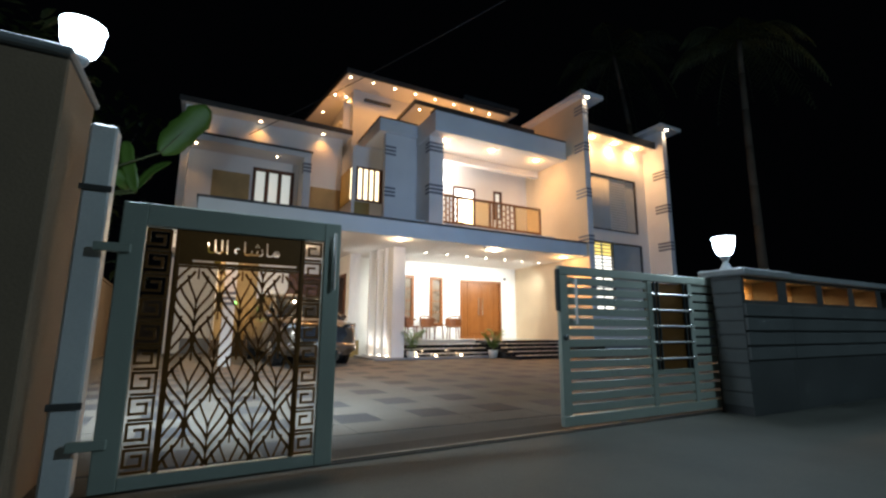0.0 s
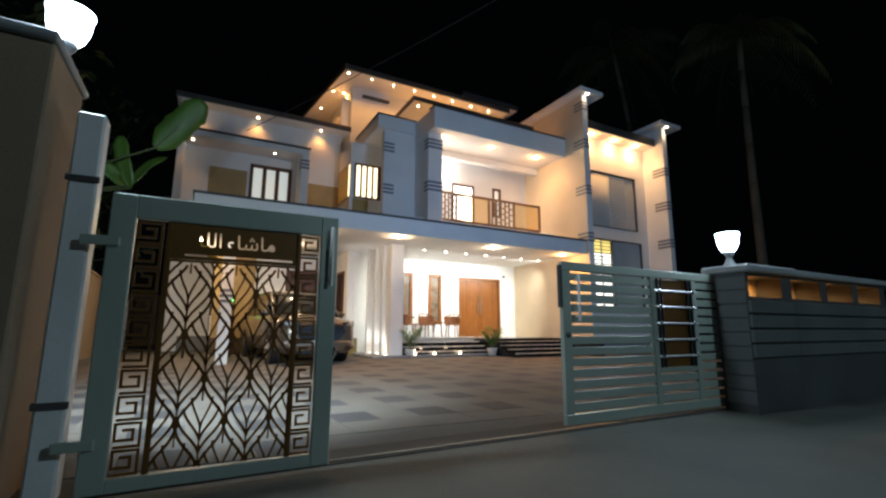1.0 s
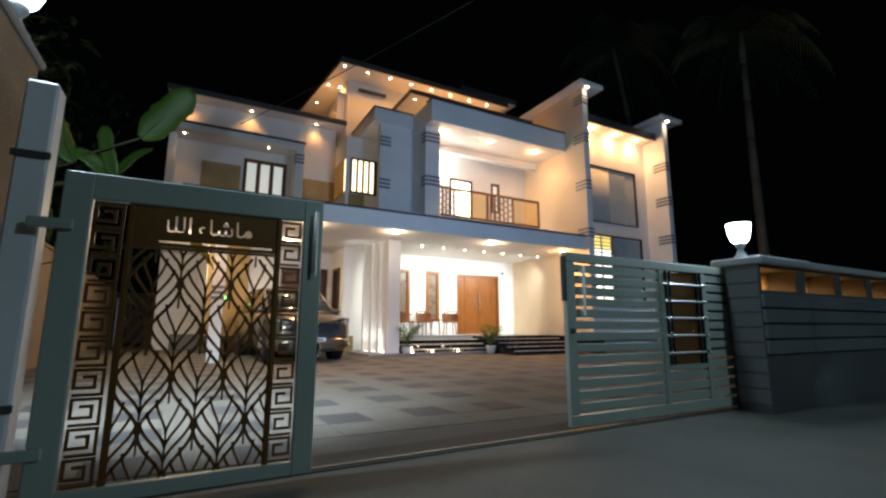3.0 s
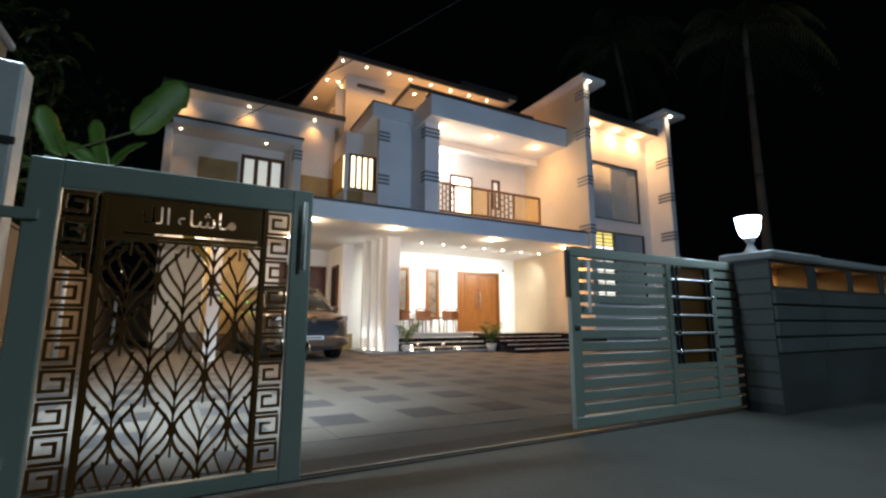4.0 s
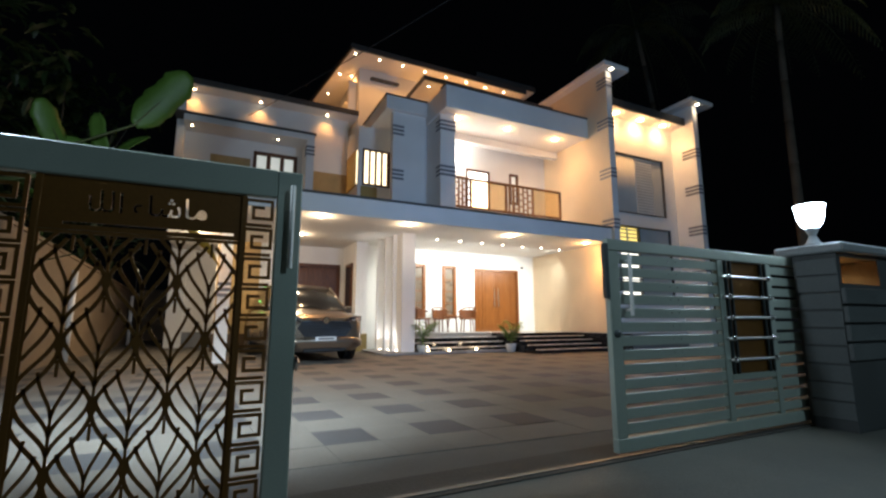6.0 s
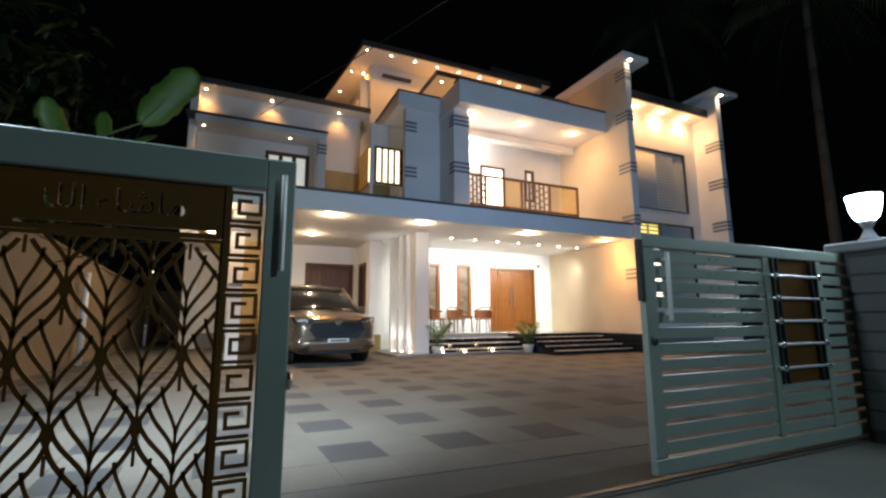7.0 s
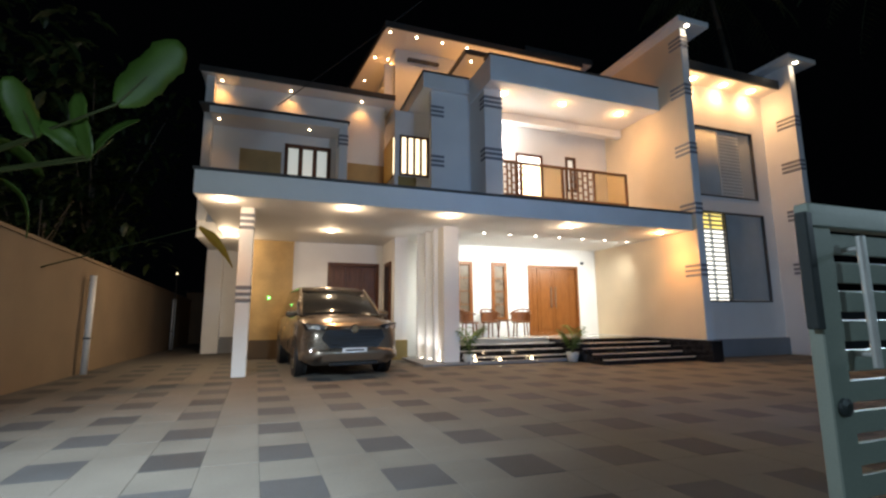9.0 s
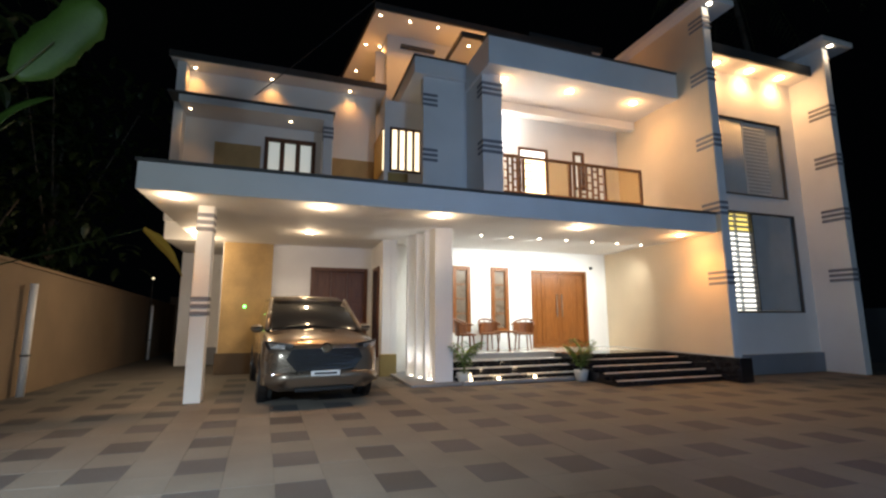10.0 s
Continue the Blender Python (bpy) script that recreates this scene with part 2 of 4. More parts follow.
def wall_with_holes(x0, x1, z0, z1, y0, y1, holes):
    """A wall along x with real openings (x0, x1, z0, z1) through it."""
    xs = sorted({x0, x1, *[h[0] for h in holes], *[h[1] for h in holes]})
    zs = sorted({z0, z1, *[h[2] for h in holes], *[h[3] for h in holes]})
    solid = lambda a, c: x0 < a < x1 and z0 < c < z1 and not any(h[0] < a < h[1] and h[2] < c < h[3] for h in holes)
    bm = bmesh.new()
    vs = {}

    def V(*p):
        if p not in vs:
            vs[p] = bm.verts.new(p)
        return vs[p]

    for i in range(len(xs) - 1):
        for k in range(len(zs) - 1):
            a, b, c, d = xs[i], xs[i + 1], zs[k], zs[k + 1]
            mx, mz = (a + b) / 2, (c + d) / 2
            if not solid(mx, mz):
                continue
            bm.faces.new((V(a, y0, c), V(b, y0, c), V(b, y0, d), V(a, y0, d)))
            bm.faces.new((V(b, y1, c), V(a, y1, c), V(a, y1, d), V(b, y1, d)))
            left = solid((xs[i - 1] + a) / 2, mz) if i else False
            right = solid((b + xs[i + 2]) / 2, mz) if i + 2 < len(xs) else False
            below = solid(mx, (zs[k - 1] + c) / 2) if k else False
            above = solid(mx, (d + zs[k + 2]) / 2) if k + 2 < len(zs) else False
            if not left:
                bm.faces.new((V(a, y1, c), V(a, y0, c), V(a, y0, d), V(a, y1, d)))
            if not right:
                bm.faces.new((V(b, y0, c), V(b, y1, c), V(b, y1, d), V(b, y0, d)))
            if not below:
                bm.faces.new((V(a, y1, c), V(b, y1, c), V(b, y0, c), V(a, y0, c)))
            if not above:
                bm.faces.new((V(a, y0, d), V(b, y0, d), V(b, y1, d), V(a, y1, d)))
    return bm


# ---------------------------------------------------------------- ground
tagged(part("ground", box(-400, 400, -400, 400, -0.6, -0.03), SOIL), "dark bare soil around the plot at night", "ground", kind="structure")
tagged(part("road", box(-60, 60, -12, 2.44, -0.2, -0.01), ROAD), "worn grey concrete lane in front of the gate", "road", kind="structure")

# ---------------------------------------------------------------- the house
house = thing("house", label="two-storey white plastered house lit by warm downlights at night", category="house")


def hpart(name, bm, material, label="", parent=None, smooth=False):
    return part(name, bm, material, parent or house, label, smooth)


def grooves(x0, x1, y0, y1, z, count=3, pitch=0.12, high=0.068):
    """Three thin grey bands that wrap a corner, slightly proud of the plaster."""
    for i in range(count):
        hpart("band", box(x0, x1, y0, y1, z + i * pitch, z + i * pitch + high, 0.006), BAND)


# canopy over carport and sit-out
SLAB_Y, SLAB_Z0, SLAB_Z1 = 9.98, 3.21, 3.63
canopy = hpart("canopy", box(-1.05, 10.19, SLAB_Y, 14.7, SLAB_Z0, SLAB_Z1, 0.008), PLASTER, "white canopy slab over carport and porch")
hpart("coping", box(-1.08, 10.19, SLAB_Y - 0.03, SLAB_Y + 0.3, SLAB_Z1 + 0.002, SLAB_Z1 + 0.05, 0.006), COPING, "thin dark coping", canopy)
hpart("coping", box(-1.08, -0.78, SLAB_Y + 0.302, 14.6, SLAB_Z1 + 0.002, SLAB_Z1 + 0.05, 0.006), COPING, "", canopy)

# carport column with grooves
col = hpart("column", box(-0.36, -0.11, 10.83, 11.08, 0.0, SLAB_Z0, 0.008), PLASTER, "square white carport column")
for zz in (1.38, 2.78):
    grooves(-0.368, -0.102, 10.822, 11.088, zz)
# porch pier and fins
hpart("column", box(3.98, 4.36, 11.35, 11.75, 0.06, SLAB_Z0, 0.008), PLASTER, "white porch pier")
FINS = ((3.70, 12.56), (3.79, 12.14), (3.88, 11.76))
for x, y in FINS:
    hpart("fin", box(x, 4.02, y, y + 0.10, 0.056, SLAB_Z0, 0.006), PLASTER)
hpart("kerb", box(3.45, 4.5, 11.2, 13.5, 0.0, 0.055, 0.01), GREY, "low grey kerb under the fins")

# ground-floor back walls
hpart("wall", wall_with_holes(-0.45, 3.45, 0.0, SLAB_Z0, 14.8, 15.0, [(1.66, 3.15, 0.02, 2.66)]), PLASTER, "white carport wall")
hpart("wall", box(-0.42, 0.72, 14.74, 14.797, 0.5, SLAB_Z0), TAN, "tan textured wall panel")
hpart("plinth", box(-0.48, 1.62, 14.72, 14.797, 0.0, 0.5, 0.006), UMBER, "dark brown painted plinth")
hpart("wall", box(-0.45, -0.25, 15.002, 17.4, 0.0, SLAB_Z0), PLASTER)
hpart("wall", box(-1.35, -0.25, 17.402, 17.6, 0.0, 3.4), PLASTER, "white rear wall beside the carport")
hpart("plinth", box(-1.347, -0.452, 17.32, 17.4, 0.0, 0.5, 0.006), GREY)
hpart("column", box(-1.83, -1.353, 17.25, 17.6, 0.0, 3.6, 0.008), PLASTER, "white rear corner pier")
hpart("floor_slab", box(-1.75, 10.19, 14.703, 18.0, SLAB_Z0, SLAB_Z1 - 0.005), CEIL, "upper floor slab")
hpart("wall", box(3.25, 3.45, 13.2, 14.797, 0.0, SLAB_Z0), PLASTER, "white carport side wall")
hpart("plinth", box(3.2, 3.6, 13.12, 13.197, 0.0, 0.5, 0.006), OLIVE, "ochre painted skirting")
hpart("wall", box(3.453, 3.6, 13.2, 13.86, 0.0, SLAB_Z0 - 0.003), PLASTER)
hpart("wall", wall_with_holes(3.602, 10.2, 0.0, SLAB_Z0, 13.86, 14.06, [(5.25, 5.78, 0.95, 2.72), (6.38, 6.92, 0.95, 2.72), (7.64, 9.49, 0.5, 2.68)]), PLASTER, "white porch wall")

# upper block left of the balcony
hpart("wall", box(3.93, 5.02, 12.12, 12.32, SLAB_Z1, 7.15), PLASTER, "white upper block")
hpart("wall", box(5.023, 5.5, 11.18, 13.017, SLAB_Z1, 7.0), PLASTER, "white balcony pier")
for zz in (4.92, 6.28):
    grooves(3.915, 4.28, 12.105, 12.118, zz)
    grooves(5.01, 5.512, 11.165, 11.45, zz)
par = hpart("parapet", box(3.68, 4.98, 12.0, 14.4, 7.0, 7.42, 0.008), PLASTER, "white parapet fascia")
hpart("coping", box(3.65, 4.98, 11.97, 14.4, 7.423, 7.46, 0.006), COPING, "thin dark coping", par)
par = hpart("parapet", box(4.985, 10.19, 10.72, 11.02, 6.76, 7.42, 0.008), PLASTER, "white balcony roof fascia")
hpart("coping", box(4.95, 10.19, 10.69, 11.05, 7.423, 7.46, 0.006), COPING, "", par)
hpart("parapet", box(4.985, 5.2, 11.023, 12.1, 6.76, 7.42, 0.008), PLASTER)
hpart("balcony_roof", box(5.2, 10.19, 11.023, 13.3, 6.80, 7.1), CEIL, "white balcony soffit")
hpart("beam", box(5.5, 10.19, 12.25, 12.45, 6.56, 6.797, 0.01), PLASTER, "dropped ceiling beam")
# balcony floor, upstand and back wall
hpart("balcony_floor", box(3.93, 10.19, 11.45, 13.05, SLAB_Z1, 4.12, 0.01), PLASTER, "balcony floor slab")
hpart("wall", wall_with_holes(5.5, 10.2, 4.0, 6.8, 13.02, 13.22, [(6.88, 7.80, 4.14, 5.96), (8.62, 9.0, 4.9, 6.02)]), PLASTER, "white balcony back wall")

# slatted bay
hpart("wall", wall_with_holes(3.42, 3.93, SLAB_Z1, 7.0, 13.55, 13.7, [(3.47, 3.92, 5.08, 6.24)]), PLASTER)
hpart("wall", box(3.3, 3.42, 13.55, 14.95, SLAB_Z1, 7.0), PLASTER)
hpart("wall", box(3.40, 3.93, 13.54, 13.547, SLAB_Z1, 5.04), OLIVE, "ochre panel on the lower wall")

# left wing
hpart("wall", wall_with_holes(-1.55, 3.3, SLAB_Z1, 7.7, 14.95, 15.15, [(0.34, 1.66, 4.6, 6.14)]), PLASTER, "white upper left wall")
# the canopy's shadow on the left wall is painted as a tan panel
hpart("tan_panel", box(-0.85, 0.26, 14.93, 14.947, SLAB_Z1, 5.85), TAN, "tan panel, the canopy's shadow painted onto the wall")
hpart("tan_panel", box(2.06, 3.28, 14.93, 14.947, SLAB_Z1, 5.75), TAN, "ochre panel on the lower wall")
hpart("wall", box(-1.75, -1.55, 14.55, 18.0, SLAB_Z1, 7.7), PLASTER, "white side wall")
frame_box = hpart("window_surround", box(-1.55, 2.04, 14.05, 14.947, 6.44, 6.62, 0.008), PLASTER, "projecting white window surround")
hpart("coping", box(-1.79, 2.08, 14.0, 14.947, 6.623, 6.68, 0.006), COPING, "dark coping", frame_box)
hpart("window_surround", box(1.80, 2.04, 14.05, 14.947, SLAB_Z1, 6.437, 0.008), PLASTER)
grooves(1.785, 2.052, 14.035, 14.3, 5.95)
rf = hpart("roof", box(-1.88, 3.5, 14.42, 18.0, 7.71, 7.84, 0.008), CEIL, "flat roof slab with white soffit")
hpart("coping", box(-1.92, 3.5, 14.37, 14.45, 7.72, 7.89, 0.006), COPING, "dark roof edge", rf)

# top storey
hpart("wall", box(3.55, 10.2, 14.7, 18.0, 7.1, 9.66), PLASTER, "warm white stair tower wall")
# solid bar whose dark colour paints the shade inside a slot
hpart("slot_shade_bar", box(3.95, 5.0, 14.55, 14.697, 9.28, 9.36, 0.01), COPING, "dark bar standing in for the shaded slot under the roof")
bm = box(3.05, 10.0, 13.72, 18.2, 9.665, 9.80, 0.008)
for v in bm.verts:
    if v.co.x < 4 and v.co.y > 15:
        v.co.x -= 0.55
rf = hpart("roof", bm, CEIL, "top flat roof with white soffit")
hpart("coping", box(3.0, 10.0, 13.67, 13.75, 9.672, 9.86, 0.006), COPING, "dark roof edge", rf)
bm = box(3.0, 3.08, 13.752, 18.2, 9.672, 9.86, 0.006)
for v in bm.verts:
    if v.co.y > 15:
        v.co.x -= 0.55
hpart("coping", bm, COPING, "", rf)
hpart("wall", box(8.4, 9.95, 15.2, 17.8, 9.803, 10.247), PLASTER)
rf = hpart("roof", box(8.15, 10.9, 14.3, 18.0, 10.25, 10.36, 0.008), CEIL, "small upper roof slab")
hpart("coping", box(8.1, 10.9, 14.25, 14.298, 10.25, 10.46, 0.006), COPING, "dark roof edge", rf)
hpart("ledge", box(3.25, 3.547, 15.4, 16.4, 8.55, 8.65, 0.01), PLASTER, "small wall ledge")
hpart("ledge", box(3.25, 3.547, 14.9, 15.0, 7.9, 9.2, 0.01), PLASTER)
rf = hpart("roof", box(4.98, 10.0, 12.22, 14.697, 8.30, 8.40, 0.008), CEIL, "lower flat roof with white soffit")
hpart("coping", box(4.93, 10.0, 12.17, 12.25, 8.305, 8.445, 0.006), COPING, "dark roof edge", rf)
hpart("coping", box(4.93, 5.01, 12.252, 14.69, 8.305, 8.445, 0.006), COPING, "", rf)
hpart("wall", box(5.9, 10.0, 13.6, 14.697, 7.1, 8.297), PLASTER)

# right tower
hpart("tower_wall", box(10.2, 10.42, 9.85, 14.0, 0.0, 8.74, 0.008), PLASTER, "tall white fin wall")
hpart("wall_skin", box(10.19, 10.1985, 9.87, 13.855, 0.51, 8.73), CREAM, "cream painted side of the fin wall")
hpart("tower_cap", box(9.93, 10.98, 9.62, 13.0, 8.745, 8.9, 0.01), CEIL, "flat white cap slab")
hpart("tower_wall", box(13.95, 14.17, 9.6, 14.0, 0.0, 8.26, 0.008), PLASTER, "tall white fin wall")
hpart("tower_cap", box(13.6, 14.75, 9.35, 13.0, 8.265, 8.4, 0.01), CEIL, "flat white cap slab")
hpart("tower_front", wall_with_holes(10.42, 13.95, 0.0, 7.7, 10.5, 10.7, [(10.55, 13.42, 4.36, 6.42), (10.55, 13.55, 1.44, 3.94)]), PLASTER, "white tower front wall")
hpart("plinth", box(10.425, 13.945, 10.42, 10.497, 0.0, 0.47, 0.006), GREY, "grey painted plinth")
hpart("plinth", box(10.36, 10.46, 9.80, 9.847, 0.0, 0.47, 0.006), GREY)
rf = hpart("roof", box(10.423, 13.947, 9.95, 14.0, 7.62, 7.74), CEIL, "tower roof with white soffit")
hpart("coping", box(10.423, 13.947, 9.9, 9.947, 7.63, 7.9, 0.006), COPING, "dark roof edge", rf)
for zz in (2.05, 3.62, 5.22, 6.84):
    grooves(10.186, 10.434, 9.836, 10.32, zz)
for zz in (2.2, 3.7, 5.1, 6.4):
    grooves(13.936, 14.184, 9.586, 10.1, zz)
grooves(10.186, 10.434, 9.836, 10.25, 8.2)
# closing walls behind and beside
hpart("wall", box(-1.75, 14.17, 18.003, 18.2, 0.0, 7.7), PLASTER)
hpart("wall", box(10.423, 13.947, 13.8, 14.0, 0.0, 7.6), PLASTER)

# ---------------------------------------------------------------- porch floor and steps
hpart("porch_floor", box(4.45, 10.197, 12.35, 13.857, 0.0, 0.5, 0.006), [SITOUT], "polished porch floor")
for i in range(3):
    y = 12.35 - 0.31 * (i + 1)
    st = hpart("step", box(4.45, 7.35, y, y + 0.309, 0.0, 0.375 - 0.125 * i), GRANITE, "black granite step")
    hpart("nosing", box(4.45, 7.35, y - 0.02, y + 0.06, 0.378 - 0.125 * i, 0.403 - 0.125 * i, 0.004), NOSING, "pale step nosing", st)
hpart("nosing", box(4.45, 7.35, 12.33, 12.42, 0.503, 0.528, 0.004), NOSING)
hpart("porch_floor", box(7.353, 10.02, 11.6, 12.347, 0.0, 0.5, 0.006), GRANITE, "black granite landing")
for i in range(4):
    y = 11.6 - 0.40 * (i + 1)
    st = hpart("step", box(7.353 - 0.03 * i, 10.018 - 0.03 * i, y, y + 0.399, 0.0, 0.40 - 0.10 * i), GRANITE, "black granite step")
    hpart("nosing", box(7.353 - 0.03 * i, 10.018 - 0.03 * i, y - 0.025, y + 0.03, 0.403 - 0.10 * i, 0.42 - 0.10 * i, 0.004), NOSING, "pale step nosing", st)
hpart("step_wall", box(10.022, 10.38, 9.6, 12.3, 0.0, 0.5, 0.01), GRANITE, "black granite stair cheek")
hpart("kerb", box(4.5, 7.2, 11.12, 11.24, 0.0, 0.075, 0.01), GREY, "low grey planter kerb")


# ---------------------------------------------------------------- doors and windows
def framed(parent, x0, x1, z0, z1, y, wide, deep, material):
    for a, b, c, d in ((x0, x0 + wide, z0, z1), (x1 - wide, x1, z0, z1), (x0 + wide, x1 - wide, z1 - wide, z1), (x0 + wide, x1 - wide, z0, z0 + wide)):
        part("frame", box(a, b, y, y + deep, c, d, 0.006), material, parent)


def door_leaf(parent, x0, x1, z0, z1, y, material, panels=3):
    leaf = part("door_leaf", box(x0, x1, y, y + 0.045, z0, z1, 0.004), material, parent)
    h = (z1 - z0 - 0.12) / panels
    for i in range(panels):
        part("panel", box(x0 + 0.09, x1 - 0.09, y - 0.016, y - 0.002, z0 + 0.1 + i * h, z0 + 0.02 + (i + 1) * h, 0.008), material, leaf)
    return leaf


d = tagged(thing("door_1"), "closed teak double door with side panels and brass pulls", "door", kind="structure")
framed(d, 7.642, 9.488, 0.5, 2.678, 13.83, 0.09, 0.16, TEAK)
door_leaf(d, 7.733, 7.98, 0.59, 2.585, 13.9, TEAK, 1)
a = door_leaf(d, 7.984, 8.52, 0.59, 2.585, 13.88, TEAK, 1)
b = door_leaf(d, 8.524, 9.06, 0.59, 2.585, 13.88, TEAK, 1)
door_leaf(d, 9.064, 9.397, 0.59, 2.585, 13.9, TEAK, 1)
for lf, x in ((a, 8.44), (b, 8.60)):
    part("handle", rod((x, 13.82, 1.35), (x, 13.82, 2.0), 0.016, bm=rod((x, 13.82, 1.4), (x, 13.87, 1.4), 0.01, bm=rod((x, 13.82, 1.95), (x, 13.87, 1.95), 0.01))), STEEL, lf, "long brushed pull handle")

for i, (x0, x1) in enumerate(((5.25, 5.78), (6.38, 6.92))):
    w = tagged(thing("window_%d" % (i + 1)), "tall narrow teak window with obscured panes", "window", kind="structure")
    framed(w, x0 + 0.002, x1 - 0.002, 0.952, 2.718, 13.82, 0.11, 0.14, TEAK)
    for k in range(4):
        z0 = 1.07 + k * 0.39
        part("pane", box(x0 + 0.115, x1 - 0.115, 13.88, 13.89, z0, z0 + 0.36), AMBER, w)
        part("muntin", box(x0 + 0.113, x1 - 0.113, 13.86, 13.9, z0 + 0.362, z0 + 0.388), TEAK, w)

d = tagged(thing("door_2"), "dark teak carport double door, closed", "door", kind="structure")
framed(d, 1.662, 3.148, 0.03, 2.658, 14.77, 0.1, 0.14, DARKWOOD)
for k in range(3):
    door_leaf(d, 1.764 + 0.43 * k, 2.188 + 0.43 * k, 0.14, 2.555, 14.83, DARKWOOD, 3)
w = tagged(thing("window_3"), "narrow dark teak side window in carport wall", "window", kind="structure")
part("frame", box(3.2, 3.247, 13.55, 14.3, 0.4, 2.6, 0.006), DARKWOOD, w)
part("pane", box(3.19, 3.198, 13.65, 14.2, 0.5, 2.5), CARGLASS, w)

# upper left window: three lit panes between dark frames
w = tagged(thing("window_4"), "dark wooden window with three pale lit panes", "window", kind="structure")
framed(w, 0.342, 1.658, 4.602, 6.138, 14.92, 0.09, 0.12, DARKWOOD)
for k in range(3):
    x0 = 0.45 + k * 0.405
    part("pane", box(x0, x0 + 0.28, 15.0, 15.012, 4.7, 6.03), PANEL_DIM, w, "pale curtained pane")
    if k < 2:
        part("mullion", box(x0 + 0.283, x0 + 0.402, 14.93, 15.02, 4.694, 6.045, 0.005), DARKWOOD, w)

# slatted bay: lit panels behind dark uprights, front and side
w = tagged(thing("window_5"), "warm-lit slatted bay window with dark wooden uprights", "window", kind="structure")
framed(w, 3.44, 4.36, 5.06, 6.26, 13.5, 0.06, 0.05, DARKWOOD)
for k in range(4):
    x0 = 3.505 + k * 0.2
    part("pane", box(x0, x0 + 0.125, 13.535, 13.545, 5.122, 6.198), SLAT_ON, w)
    part("upright", box(x0 + 0.127, x0 + 0.198, 13.505, 13.548, 5.122, 6.198, 0.005), DARKWOOD, w)
hpart("wall", box(3.932, 5.02, 13.549, 13.7, SLAB_Z1 + 0.5, 7.0), PLASTER)
for k in range(5):
    y0 = 13.62 + k * 0.25
    part("pane", box(3.285, 3.297, y0, y0 + 0.07, 5.12, 6.2), SLAT_ON, w)
    part("upright", box(3.26, 3.297, y0 + 0.072, y0 + 0.248, 5.06, 6.26, 0.005), OCHREWOOD, w)

# balcony door and window, wall lamp
d = tagged(thing("door_3"), "dark-framed balcony door with a bright room behind", "door", kind="structure")
framed(d, 6.882, 7.798, 4.142, 5.958, 12.99, 0.07, 0.12, DARKWOOD)
part("pane", box(6.954, 7.726, 13.06, 13.072, 4.214, 5.886), ROOM_ON, d)
for k in range(6):
    part("grille_bar", box(6.956, 7.36, 13.03, 13.045, 4.4 + 0.22 * k, 4.43 + 0.22 * k), DARKWOOD, d)
w = tagged(thing("window_6"), "small dark-framed balcony window", "window", kind="structure")
framed(w, 8.622, 8.998, 4.902, 6.018, 12.99, 0.075, 0.12, DARKWOOD)
part("pane", box(8.70, 8.92, 13.06, 13.07, 4.98, 5.94), PANEL_DIM, w)

# tower windows with blinds
w = tagged(thing("window_7"), "tall tower window with grey blinds and pale curtain", "window", kind="structure")
framed(w, 10.552, 13.418, 4.362, 6.418, 10.49, 0.04, 0.1, COPING)
part("pane", box(10.604, 13.366, 10.555, 10.565, 4.414, 6.366), PANE, w)
bm = bmesh.new()
for k in range(18):
    rod((10.66 + k * 0.077, 10.56, 4.42), (10.66 + k * 0.077, 10.56, 6.36), 0.045, sides=8, bm=bm)
part("curtain", bm, CURTAIN, w, "pale drawn curtain in folds", True)
for k in range(20):
    zz = 4.43 + k * 0.097
    part("slat", box(12.06, 12.86, 10.525, 10.545, zz, zz + 0.05), BLIND, w)
part("mullion", box(12.02, 12.055, 10.515, 10.554, 4.414, 6.366), BLIND, w)
w = tagged(thing("window_8"), "tall tower window, slatted blind lit from inside beside a plain grey pane", "window", kind="structure")
framed(w, 10.552, 13.548, 1.442, 3.938, 10.49, 0.04, 0.1, COPING)
part("pane", box(12.06, 13.496, 10.555, 10.565, 1.494, 3.886), PANE, w)
for xa, xb in ((10.60, 11.52), (11.56, 12.02)):
    part("lit_pane", box(xa, xb, 10.62, 10.632, 1.494, 3.42), PANEL_ON, w)
    part("lit_pane", box(xa, xb, 10.62, 10.632, 3.423, 3.886), PANEL_YEL, w)
    for k in range(19):
        zz = 1.52 + k * 0.126
        part("slat", box(xa + 0.005, xb - 0.005, 10.585, 10.60, zz, zz + 0.055), BLIND, w)
part("mullion", box(11.522, 11.558, 10.56, 10.618, 1.494, 3.886), BLIND, w)
part("mullion", box(12.022, 12.056, 10.515, 10.618, 1.494, 3.886), COPING, w)

# ---------------------------------------------------------------- balcony railing
rail = thing("balcony_railing", label="brown wooden balcony railing with glass and slatted infill", category="railing")
X0, X1, RY, RZ0, RZ1 = 5.6, 9.62, 11.5, 4.12, 5.09
part("top_rail", box(X0, X1, RY, RY + 0.07, RZ1 - 0.07, RZ1, 0.01), RAILWOOD, rail)
part("bottom_rail", box(X0, X1, RY, RY + 0.06, RZ0, RZ0 + 0.09, 0.01), RAILWOOD, rail)
for x in (5.6, 6.16, 7.42, 7.70, 8.44, 9.55):
    part("post", box(x, x + 0.07, RY + 0.002, RY + 0.066, RZ0 + 0.092, RZ1 - 0.072, 0.005), RAILWOOD, rail)
for x in (7.55,):
    part("baluster", box(x, x + 0.05, RY + 0.01, RY + 0.05, RZ0 + 0.092, RZ1 - 0.072, 0.004), RAILWOOD, rail)
